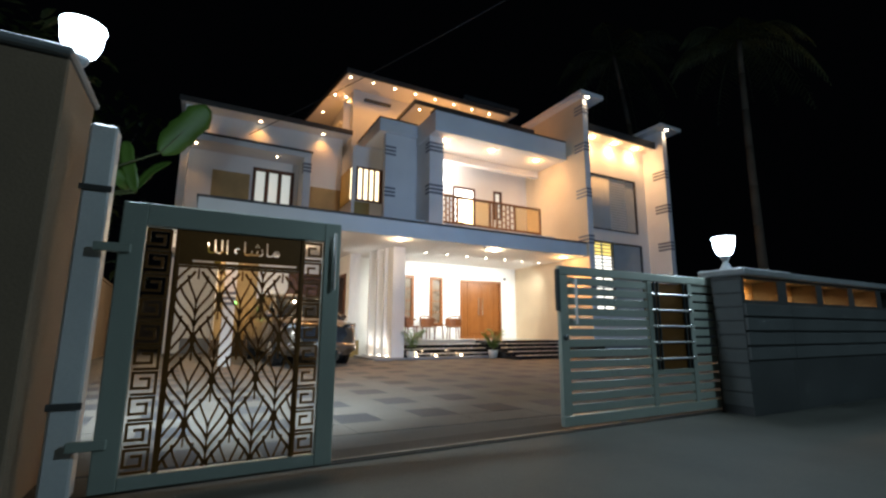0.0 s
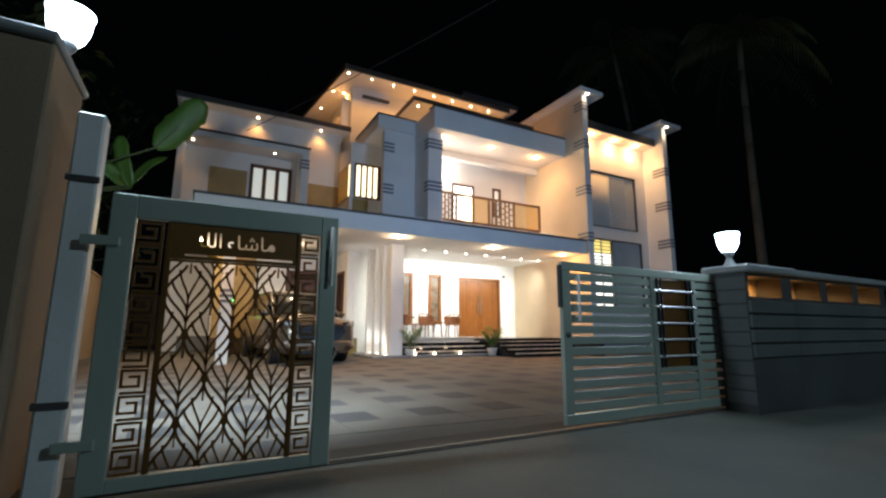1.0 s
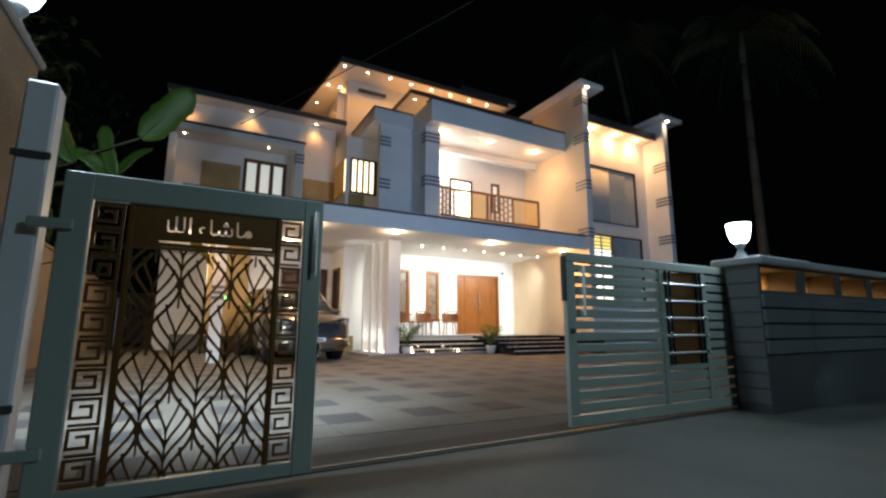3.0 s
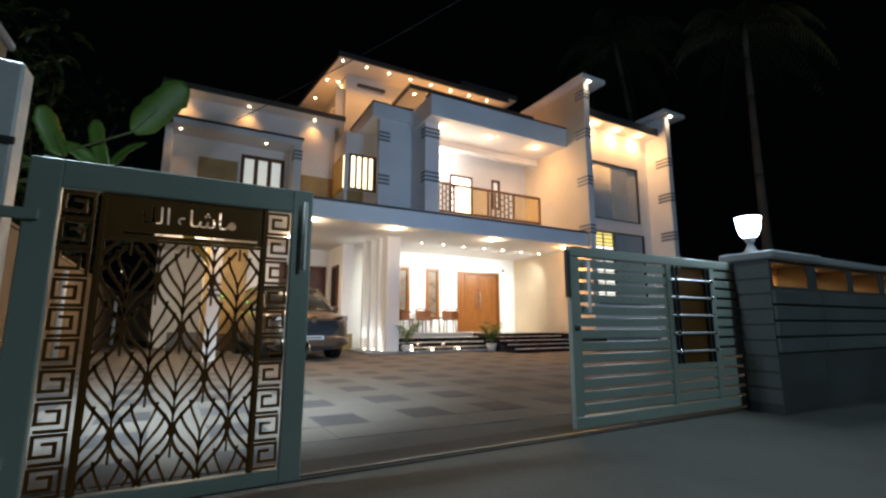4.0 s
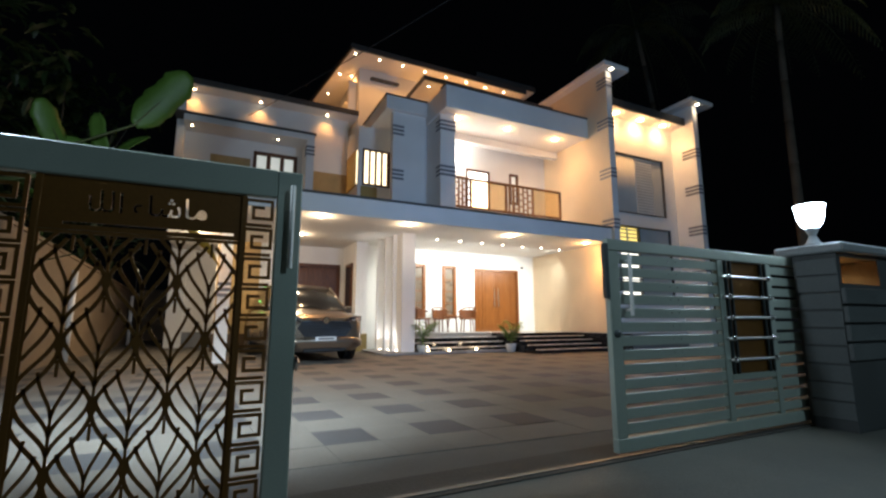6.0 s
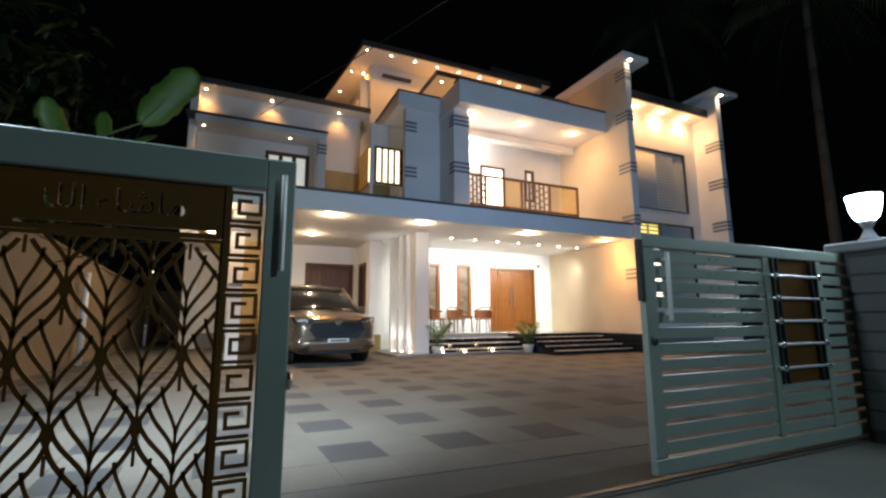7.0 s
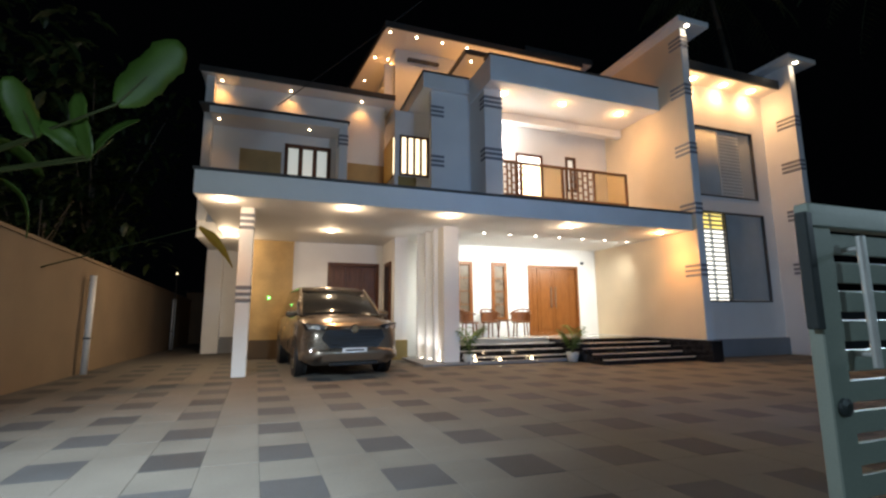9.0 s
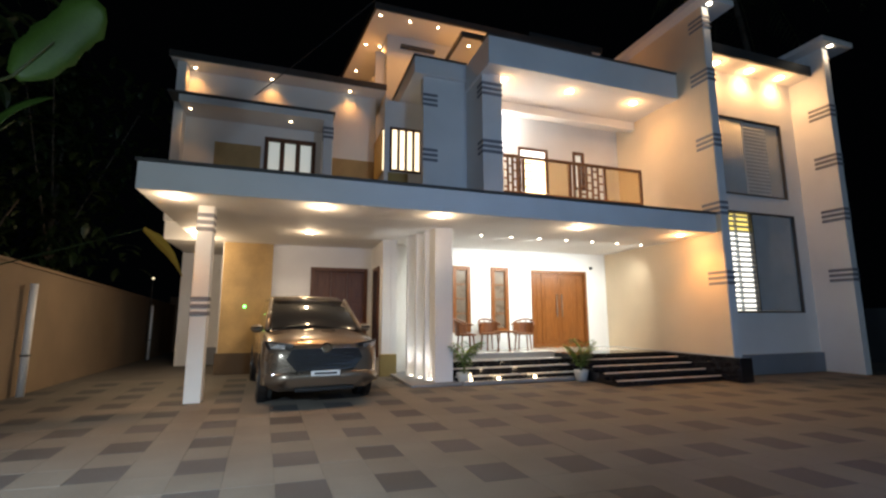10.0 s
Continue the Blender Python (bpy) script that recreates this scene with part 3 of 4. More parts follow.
for a, b in ((5.67, 6.16), (7.77, 8.44)):
    n = 4
    for k in range(1, n):
        x = a + (b - a) * k / n
        part("baluster", box(x - 0.024, x + 0.024, RY + 0.012, RY + 0.048, RZ0 + 0.092, RZ1 - 0.072, 0.004), RAILWOOD, rail)
    for k in range(1, n + 1):
        for q in range(7):
            z = RZ0 + 0.17 + q * 0.1
            if (k + q) % 2:
                part("lattice_piece", box(a + (b - a) * (k - 1) / n + 0.026, a + (b - a) * k / n - 0.026, RY + 0.018, RY + 0.042, z, z + 0.035), RAILWOOD, rail)
for a, b in ((6.23, 7.42), (8.51, 9.55)):
    g = part("glass_panel", box(a + 0.004, b - 0.004, RY + 0.025, RY + 0.033, RZ0 + 0.095, RZ1 - 0.075), TINTED, rail, "brown tinted glass")
    g.visible_shadow = False


# ---------------------------------------------------------------- light fittings
def downlight(x, y, z, r, watts, color, warm=True, angle=130, target=None, wash=False):
    t = thing("downlight", x, y, z, label="small round recessed %s downlight, lit" % ("warm" if warm else "white"), category="downlight", group="recessed downlights")
    part("trim_ring", lathe([(r * 1.0, 0.0), (r * 1.35, -0.004), (r * 1.35, -0.012), (r, -0.016)], 14), WHITEPAINT, t)
    part("lens", lathe([(r * 0.98, -0.014), (r * 0.9, -0.02)], 14), DOWN_ON if warm else DOWN_WHITE, t)
    if wash:
        bulb(x, y, z - 0.12, watts * 0.16, WARM if warm else SOFT, 0.07)
    spot(x, y, z - 0.05, watts, color, target, angle)
    return t


for x in (-0.6, 1.62, 3.74):
    downlight(x, 10.3, SLAB_Z0, 0.085, 70, AMBERLIGHT, False, 112, (x, 9.5, 0.0), wash=True)
downlight(6.85, 10.45, SLAB_Z0, 0.085, 76, AMBERLIGHT, False, 112, (6.85, 9.5, 0.0), wash=True)
downlight(9.6, 10.45, SLAB_Z0, 0.085, 76, AMBERLIGHT, True, 130, (9.6, 9.8, 0.0), wash=True)
downlight(-0.9, 13.4, SLAB_Z0, 0.085, 60, SOFT, False, 150, wash=True)
# bare bulb with no fitting, added to brighten the rear wall
bulb(-0.9, 14.2, 2.9, 22, SOFT)
downlight(1.53, 12.75, SLAB_Z0, 0.095, 58, SOFT, False, 160, wash=True)
for k in range(7):
    downlight(5.25 + 0.75 * k, 11.85, SLAB_Z0, 0.034, 80, PORCH, False, 120, (5.25 + 0.62 * k, 13.8, 1.3))
for x, w in ((5.62, 28), (7.4, 28), (9.3, 46)):
    downlight(x, 11.3, 6.80, 0.10, w, WARM, True, 150, wash=True)
for x in (10.95, 12.1, 13.2):
    downlight(x, 10.22, 7.62, 0.10, 40, WARM, True, 150, wash=True)
for x, y in ((-1.4, 14.75), (0.44, 14.75), (2.52, 14.75)):
    downlight(x, y, 7.71, 0.035, 18, AMBERLIGHT, True, 110)
for x, y in ((-1.36, 14.4), (0.99, 14.4)):
    downlight(x, y, 6.44, 0.035, 10, WARM, True, 90)
for k in range(8):
    downlight(3.2 + 0.84 * k, 13.9, 9.665, 0.034, 26, AMBERLIGHT, True, 140)
for x, y in ((3.03, 15.39), (2.95, 17.0), (3.45, 15.36)):
    downlight(x, y, 9.665, 0.034, 26, AMBERLIGHT, True, 140)
for x, y in ((5.25, 12.5), (5.2, 13.8), (6.6, 12.5), (8.0, 12.5), (9.4, 12.5)):
    downlight(x, y, 8.30, 0.034, 24, AMBERLIGHT, True, 140)
downlight(10.31, 9.72, 8.745, 0.06, 10, SOFT, False, 100)
downlight(14.06, 9.47, 8.265, 0.06, 10, SOFT, False, 100)

wl = thing("wall_lamp", 6.25, 12.98, 6.15, label="bright white glass wall lamp on the balcony", category="wall lamp")
part("back_plate", lathe([(0.07, 0.0), (0.07, 0.02)], 14), STEEL, wl)
part("globe", lathe([(0.03, -0.05), (0.09, 0.0), (0.11, 0.07), (0.08, 0.15), (0.03, 0.18)], 16), glow("globe_white", (1, 0.97, 0.92), 14), wl, smooth=True)
bulb(6.25, 12.75, 6.2, 22, WHITE)

for x, y in FINS:
    u = thing("uplight", x + 0.07, y - 0.13, 0.055, label="small ground uplight washing a white fin", category="uplight", group="fin uplights")
    part("housing", lathe([(0.045, 0.0), (0.045, 0.03), (0.03, 0.035)], 12), STEEL, u)
    part("lens", lathe([(0.03, 0.036), (0.02, 0.04)], 12), DOWN_WHITE, u)
    spot(x + 0.07, y - 0.12, 0.11, 20, WHITE, (x + 0.07, y + 0.03, 1.6), 44)
for x in (4.72, 5.35, 6.2):
    u = thing("step_light", x, 11.3, 0.0, label="small lit spike light in front of the porch steps", category="garden light", group="step lights")
    part("housing", lathe([(0.04, 0.0), (0.045, 0.06), (0.035, 0.07)], 12), STEEL, u)
    part("lens", lathe([(0.033, 0.071), (0.035, 0.10), (0.02, 0.12)], 12), STEP_ON, u)
    bulb(x, 11.22, 0.2, 1.2, SOFT, 0.03)
b2 = thing("doorbell_light", 0.12, 14.735, 1.62, label="small green glowing switch on the tan wall", category="switch")
part("lens", box(-0.03, 0.03, -0.02, 0.0, -0.03, 0.03, 0.005), GREEN_ON, b2)


# ---------------------------------------------------------------- wicket gate with cut-metal panel
wk = thing("wicket_gate", -0.6, 2.35, 0.0, label="grey-green steel wicket gate with bronze leaf-pattern panel, closed", category="gate")
GX0, GX1, GZ0, GZ1 = -0.62, 0.62, 0.03, 1.575
IX0, IX1, IZ0, IZ1 = -0.50, 0.51, 0.10, 1.445
for a, b, c, dd in ((GX0, IX0, GZ0, GZ1), (IX1, GX1, GZ0, GZ1), (IX0, IX1, IZ1, GZ1), (IX0, IX1, GZ0, IZ0)):
    part("frame_bar", box(a, b, -0.025, 0.025, c, dd, 0.005), GATE, wk)
for x in (IX0 + 0.15, IX1 - 0.145):
    part("bar", box(x, x + 0.022, -0.012, 0.01, IZ0, IZ1, 0.002), BRONZE, wk)


def key_block(x0, z0, sx, sz, flip):
    """One block of the meander border."""
    bm = bmesh.new()
    pts = [(0, 0), (1, 0), (1, 1), (0.02, 1), (0.02, 0.28), (0.72, 0.28), (0.72, 0.72), (0.30, 0.72)]
    pts = [((1 - x if flip else x) * sx + x0, z * sz + z0) for x, z in pts]
    strip(pts, 0.014, -0.004, 0.004, bm)
    return bm


for side, flip in ((IX0 + 0.014, False), (IX1 - 0.126, True)):
    for k in range(10):
        part("meander", key_block(side, IZ0 + 0.012 + k * 0.1335, 0.112, 0.114, flip), BRONZE, wk)


LX0, LX1, LZ0, LZ1 = IX0 + 0.172, IX1 - 0.145, IZ0, 1.234
HALF, RISE = 0.119, 0.47        # half the width of a plant, and the height after which it repeats


def sweep(x0, z0, x1, z1, n=10):
    """An S-shaped line that leaves one stem steeply, leans out and rises along the next."""
    pts = []
    for i in range(n + 1):
        t = i / n
        u = 1 - t
        x = 3 * u * u * t * 0.12 + 3 * u * t * t * 0.88 + t ** 3
        z = 3 * u * u * t * 0.36 + 3 * u * t * t * 0.58 + t ** 3
        pts.append((x0 + (x1 - x0) * x, z0 + (z1 - z0) * z))
    return pts


def clipped(bm, pts, width):
    """The stretches of a bar that lie inside the panel."""
    run = []
    for p in pts + [None]:
        if p and LX0 - 0.001 <= p[0] <= LX1 + 0.001 and LZ0 + 0.001 <= p[1] <= LZ1 - 0.012:
            run.append(p)
        else:
            if len(run) > 1:
                strip(run, width, -0.003, 0.003, bm)
            run = []


def plant(bm, cx, z0):
    """One plant of the pattern: a stem with paired leaves cut out on either side, ending against its neighbours."""
    for sd in (-1, 1):
        xe = cx + sd * HALF
        clipped(bm, sweep(cx, z0 - 0.01, xe, z0 + 0.20), 0.0150)
        clipped(bm, sweep(cx, z0 + 0.065, cx + sd * HALF * 0.94, z0 + 0.252), 0.0135)
        clipped(bm, sweep(cx, z0 + 0.13, cx + sd * HALF * 0.74, z0 + 0.305, 9), 0.0125)
        clipped(bm, sweep(cx, z0 + 0.195, cx + sd * HALF * 0.44, z0 + 0.36, 8), 0.0110)
    clipped(bm, [(cx, z0 - 0.06 + 0.02 * i) for i in range(15)], 0.010)
    clipped(bm, [(cx, z0 + 0.34 + 0.02 * i) for i in range(4)], 0.010)
    lens = [(0.0, -0.06), (0.013, -0.028), (0.015, -0.005), (0.009, 0.014), (0.0, 0.03)]
    if LZ0 + 0.08 < z0 < LZ1 - 0.06 and LX0 + 0.02 < cx < LX1 - 0.02:
        rim = [(cx + a, z0 + b) for a, b in lens] + [(cx - a, z0 + b) for a, b in lens[-2:0:-1]]
        lo = [bm.verts.new((x, -0.0036, z)) for x, z in rim]
        hi = [bm.verts.new((x, 0.0036, z)) for x, z in rim]
        bm.faces.new(lo)
        bm.faces.new(hi[::-1])
        for q in range(len(rim)):
            bm.faces.new((lo[q], lo[(q + 1) % len(rim)], hi[(q + 1) % len(rim)], hi[q]))


bm = bmesh.new()
for k in range(-1, 7):
    for row in range(-1, 3):
        plant(bm, 0.022 + (k - 2) * HALF, 0.345 + row * RISE + (RISE / 2 if k % 2 else 0))
for x in (LX0, LX1 - 0.008):
    box(x, x + 0.008, -0.0034, 0.0034, LZ0, LZ1, 0, bm)
box(LX0, LX1, -0.0038, 0.0038, LZ1 - 0.014, LZ1, 0, bm)
part("leaf_panel", bm, BRONZE, wk, "bronze sheet with curved leaf shapes cut through")

# sign plate: the Arabic words and the rule under them are cut through the sheet
PX0, PX1, PZ0, PZ1 = IX0 + 0.16, IX1 - 0.135, 1.236, IZ1 - 0.001
cu = bpy.data.curves.new("lettering", "FONT")
cu.body = "\ufeea\ufee0\ufedf\ufe8d \ufe80\ufe8e\ufeb7\ufe8e\ufee3"
cu.size, cu.align_x, cu.space_word = 0.122, "CENTER", 0.6
cu.extrude = 0.02
letters = new("lettering", cu)
dg = bpy.context.evaluated_depsgraph_get()
cutter = bpy.data.meshes.new_from_object(letters.evaluated_get(dg))
bpy.data.objects.remove(letters)
cutter.transform(pose(0.01, 0.0, 1.315, 90, 0, 0))
bm = bmesh.new()
bm.from_mesh(cutter)
bmesh.ops.remove_doubles(bm, verts=bm.verts, dist=0.00002)
box(PX0 + 0.085, PX1 - 0.035, -0.02, 0.02, 1.256, 1.267, 0, bm)
tool = part("cutter", bm, BRONZE)
plate = part("sign_plate", box(PX0, PX1, -0.003, 0.003, PZ0, PZ1), BRONZE)
cutting = plate.modifiers.new("cut", "BOOLEAN")
cutting.operation, cutting.solver, cutting.object, cutting.use_self = "DIFFERENCE", "EXACT", tool, True
dg = bpy.context.evaluated_depsgraph_get()
me = bpy.data.meshes.new_from_object(plate.evaluated_get(dg))
bpy.data.objects.remove(plate)
bpy.data.objects.remove(tool)
o = new("sign_plate", me)
o.parent = wk
o["label"] = "bronze plate with Arabic words cut through"
# pull handle, lock plate, hinges
part("pull_handle", rod((0.575, -0.06, 1.12), (0.575, -0.06, 1.50), 0.011, bm=rod((0.575, -0.06, 1.16), (0.575, -0.02, 1.16), 0.008, bm=rod((0.575, -0.06, 1.46), (0.575, -0.02, 1.46), 0.008))), LETTER, wk, "slim steel pull handle")
part("lock_plate", lathe([(0.035, 0), (0.035, 0.012), (0.02, 0.02)], 14), STEEL, wk).matrix_basis = pose(0.622, 0, 0.7, 0, 90, 0)
for z in (0.25, 1.28):
    part("hinge_arm", box(-0.73, -0.56, -0.05, -0.027, z, z + 0.05, 0.004), GATE, wk)

# hinge post and the tall pillar beside it
hp = thing("gate_post", -1.35, 2.43, 0.0, label="pale steel hinge post lit by the pillar lamp", category="post")
part("post", box(-0.08, 0.05, -0.06, 0.08, 0.0, 2.02, 0.012), POSTPAINT, hp)
for z in (0.45, 1.62):
    part("bracket", box(-0.09, 0.06, -0.075, -0.061, z, z + 0.035, 0.003), COPING, hp)

# ---------------------------------------------------------------- pillars, front wall and lamps
def gate_lamp(x, y, z, s, watts):
    g = thing("gate_lamp", x, y, z, label="cool white glass urn lamp on a gate pillar, lit", category="lamp", group="pillar lamps")
    part("base", lathe([(0.088 * s, 0), (0.088 * s, 0.012), (0.066 * s, 0.03), (0.036 * s, 0.085), (0.034 * s, 0.10), (0.06 * s, 0.135), (0.066 * s, 0.163)], 20), CAPSTONE, g, smooth=True)
    part("shade", lathe([(0.067 * s, 0.165), (0.10 * s, 0.195), (0.128 * s, 0.26), (0.136 * s, 0.33), (0.146 * s, 0.36)], 24), LAMP_ON, g, "glowing white glass bowl", True)
    part("lid", lathe([(0.147 * s, 0.362), (0.145 * s, 0.372), (0.08 * s, 0.382), (0.02 * s, 0.386)], 24), LAMP_ON, g, "", True)
    bulb(x, y, z + 0.64 * s, watts, COOL, 0.12)


PX, LAMPX, LAMPY = 4.38, 4.45, 2.31
pl = tagged(thing("gate_pillar"), "charcoal painted gate pillar with board cladding, lit niche and stone cap", "pillar")
part("shaft", wall_with_holes(PX, PX + 0.90, -0.03, 1.46, 2.13, 2.462, [(PX + 0.05, PX + 0.72, 1.2, 1.43)]), PILLAR, pl)
for k in range(9):
    part("cladding_board", box(PX - 0.010, PX - 0.002, 2.13, 2.438, 0.08 + 0.15 * k, 0.215 + 0.15 * k, 0.003), SLATE, pl)
for k in range(4):
    part("cladding_board", box(PX - 0.008, PX + 0.90, 2.092, 2.128, 0.56 + 0.155 * k, 0.695 + 0.155 * k, 0.006), SLATE, pl)
part("niche_back", box(PX + 0.051, PX + 0.719, 2.40, 2.436, 1.2, 1.43), TAN, pl, "tan painted niche back")
part("cap", box(PX - 0.05, PX + 0.95, 2.06, 2.58, 1.463, 1.545, 0.015), CAPSTONE, pl)
spot(PX + 0.4, 2.3, 1.42, 11, WARM, (PX + 0.4, 2.45, 0.9), 165, 1.0, 0.02)
gate_lamp(LAMPX, LAMPY, 1.546, 0.80, 40)

fw = tagged(thing("wall_front_1"), "charcoal front boundary wall with board cladding and lit niches", "wall", kind="structure")
part("wall", wall_with_holes(PX + 0.902, 14.0, -0.03, 1.46, 2.13, 2.42, [(PX + 0.93 + 0.85 * k, PX + 1.62 + 0.85 * k, 1.2, 1.43) for k in range(9)]), PILLAR, fw)
part("cap", box(PX + 0.952, 14.0, 2.07, 2.46, 1.463, 1.535, 0.012), CAPSTONE, fw)
for k in range(4):
    part("board", box(PX + 0.902, 14.0, 2.092, 2.128, 0.56 + 0.155 * k, 0.695 + 0.155 * k, 0.006), SLATE, fw)
for k in range(9):
    part("niche_back", box(PX + 0.931 + 0.85 * k, PX + 1.619 + 0.85 * k, 2.40, 2.418, 1.2, 1.43), TAN, fw)
for k in range(3):
    spot(PX + 1.28 + 0.85 * k, 2.3, 1.42, 10, WARM, (PX + 1.28 + 0.85 * k, 2.45, 0.9), 165, 1.0, 0.02)

lp = tagged(thing("gate_pillar"), "tall brown-grey gate pillar carrying a lamp", "pillar")
part("shaft", box(-2.15, -1.52, 2.2, 2.84, -0.03, 2.29, 0.01), BOUNDARY, lp)
part("cap", box(-2.2, -1.50, 2.15, 2.88, 2.292, 2.34, 0.012), CAPSTONE, lp)
gate_lamp(-1.58, 2.6, 2.341, 0.82, 150)
# extra beams added at the pillar lamps to brighten courtyard and facade
spot(-1.58, 2.6, 2.9, 1700, (0.74, 0.89, 1.0), (-0.4, 5.3, 0.0), 78, 1.0, 0.12)
spot(-1.58, 2.6, 2.6, 70, FACADECOL, (4.5, 12.0, 5.0), 100, 1.0, 0.12)
spot(LAMPX, LAMPY, 2.1, 260, FACADECOL, (8.3, 12.0, 3.4), 120, 1.0, 0.12)
tagged(part("wall_front_2", box(-14.0, -2.152, 2.28, 2.45, -0.03, 1.9), BOUNDARY), "plain boundary wall beside the gate", "wall", kind="structure")

# ---------------------------------------------------------------- sliding gate, half open
sg = thing("sliding_gate", 2.10, 2.47, 0.0, label="grey-green slatted steel sliding gate, half open behind the pillar", category="gate")
SL, PAN0, PAN1 = 3.6, 1.235, 1.90
part("top_rail", box(0.0, SL, 0.0, 0.05, 1.375, 1.455, 0.005), GATE, sg)
part("bottom_rail", box(0.0, SL, 0.0, 0.05, 0.03, 0.12, 0.005), GATE, sg)
for x, w in ((0.0, 0.10), (PAN0 - 0.035, 0.07), (PAN1 - 0.035, 0.07), (2.78, 0.07), (SL - 0.1, 0.1)):
    part("stile", box(x, x + w, 0.002, 0.048, 0.122, 1.373, 0.004), GATE, sg)
for a, b in ((0.102, PAN0 - 0.037), (PAN0 + 0.037, PAN1 - 0.037), (PAN1 + 0.037, 2.778), (2.852, SL - 0.102)):
    for k in range(13):
        z = 0.14 + k * 0.0955
        if a == PAN0 + 0.037 and z > 0.42:
            continue
        sl_ = part("slat", box(a, b, 0.008, 0.020, z, z + 0.070, 0.003), GATE, sg)
        if k > 2 and a < PAN0:
            for x in ((a + b) / 2 - 0.03, (a + b) / 2 + 0.05):
                part("rivet", lathe([(0.006, 0.0), (0.006, 0.003), (0.003, 0.005)], 8), STEEL, sl_).matrix_basis = Matrix.Translation((x, 0.0075, z + 0.04)) @ pose(0, 0, 0, 90, 0, 0)
part("infill_panel", box(PAN0 + 0.04, PAN1 - 0.04, 0.018, 0.03, 0.47, 1.36), BRONZE, sg, "brown sheet infill panel")
part("rail", box(PAN0 + 0.037, PAN1 - 0.037, 0.004, 0.046, 0.42, 0.468, 0.004), GATE, sg)
for x in (PAN0 + 0.06, PAN0 + 0.12, PAN1 - 0.12, PAN1 - 0.06):
    part("upright_bar", rod((x, 0.0, 0.47), (x, 0.0, 1.372), 0.012), GATE_DARK, sg)
for k in range(5):
    z = 0.58 + k * 0.165
    bar = part("cross_bar", rod((PAN0, -0.014, z), (PAN1, -0.014, z), 0.010), LETTER, sg)
    for x in (PAN0 + 0.06, PAN1 - 0.06):
        part("ball", lathe([(0.006, -0.024), (0.02, -0.014), (0.025, 0.0), (0.02, 0.014), (0.006, 0.024)], 10), STEEL, bar, "", True).matrix_basis = Matrix.Translation((x, -0.016, z))
part("pull_handle", rod((0.15, -0.05, 0.92), (0.15, -0.05, 1.34), 0.013, bm=rod((0.15, -0.05, 0.96), (0.15, 0.005, 0.96), 0.009, bm=rod((0.15, -0.05, 1.3), (0.15, 0.005, 1.3), 0.009))), LETTER, sg, "slim steel pull handle")
part("catch", box(-0.035, -0.002, -0.01, 0.03, 1.04, 1.42, 0.004), GATE_DARK, sg, "dark catch channel")
part("lock_plate", lathe([(0.028, 0), (0.028, 0.01), (0.014, 0.016)], 14), GATE_DARK, sg).matrix_basis = Matrix.Translation((0.05, 0.001, 0.80)) @ pose(0, 0, 0, 90, 0, 0)
for x in (0.75, 2.9):
    part("wheel", lathe([(0.04, -0.012), (0.05, -0.008), (0.05, 0.008), (0.04, 0.012)], 16), STEEL, sg).matrix_basis = Matrix.Translation((x, 0.025, 0.052)) @ pose(0, 0, 0, 90, 0, 0)
tagged(part("gate_track", box(-0.05, 6.4, 2.475, 2.515, -0.012, 0.005, 0.002), GATE_DARK), "steel gate track set in the threshold", "track")

# ---------------------------------------------------------------- unseen street lamp, added behind the lane: the cool light on the gate and facade
sl = thing("added_street_lamp", 6.5, -8.5, 0.0, label="unseen tall steel street lamp with a cool white head, added for its light", category="street lamp")
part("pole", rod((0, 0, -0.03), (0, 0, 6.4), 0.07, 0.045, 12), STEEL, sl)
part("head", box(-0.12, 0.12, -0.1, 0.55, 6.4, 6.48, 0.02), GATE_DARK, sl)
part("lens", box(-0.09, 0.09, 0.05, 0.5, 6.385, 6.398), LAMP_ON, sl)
bulb(6.5, -8.2, 6.3, STREET_FILL, STREETFILLCOL, 0.15)

# ---------------------------------------------------------------- boundary wall on the left, with white pipes
bw = tagged(thing("wall_side"), "brown plastered side boundary wall with sloping top", "wall", kind="structure")
bm = box(-3.5, -3.3, 2.452, 24.0, -0.03, 2.2)
for v in bm.verts:
    if v.co.z > 1:
        v.co.z = 2.75 - 0.040 * v.co.y
part("wall", bm, BOUNDARY, bw)
bm = box(-3.53, -3.27, 2.452, 24.0, 2.2, 2.26)
for v in bm.verts:
    v.co.z += 0.553 - 0.040 * v.co.y
part("coping", bm, BOUNDARY, bw)
for y, h in ((12.5, 1.95), (20.0, 1.75)):
    p = thing("down_pipe", -3.16, y, 0.0, label="white upright pipe on the boundary wall", category="pipe", group="wall pipes")
    part("pipe", rod((0, 0, 0), (0, 0, h), 0.06, sides=14), WHITEPAINT, p, "", True)
    part("clip", box(-0.06, 0.065, -0.066, 0.066, h * 0.35, h * 0.35 + 0.03, 0.004), COPING, p)
sl2 = thing("garden_light", -2.95, 19.0, 0.0, label="small white garden light far back beside the house", category="garden light")
part("pole", rod((0, 0, 0), (0, 0, 2.55), 0.018), CABLE, sl2)
part("lens", lathe([(0.02, 2.55), (0.032, 2.57), (0.032, 2.60), (0.012, 2.62)], 12), SLAT_ON, sl2)
tagged(part("wall_back", box(-3.5, 18.0, 24.0, 24.2, -0.03, 2.2), BOUNDARY), "plain back boundary wall", "wall", kind="structure")
tagged(part("wall_right", box(17.8, 18.0, 2.45, 24.0, -0.03, 1.6), PILLAR), "plain right boundary wall", "wall", kind="structure")
tagged(part("wall_front_3", box(14.0, 18.0, 2.28, 2.45, -0.03, 1.46), PILLAR), "plain front boundary wall", "wall", kind="structure")


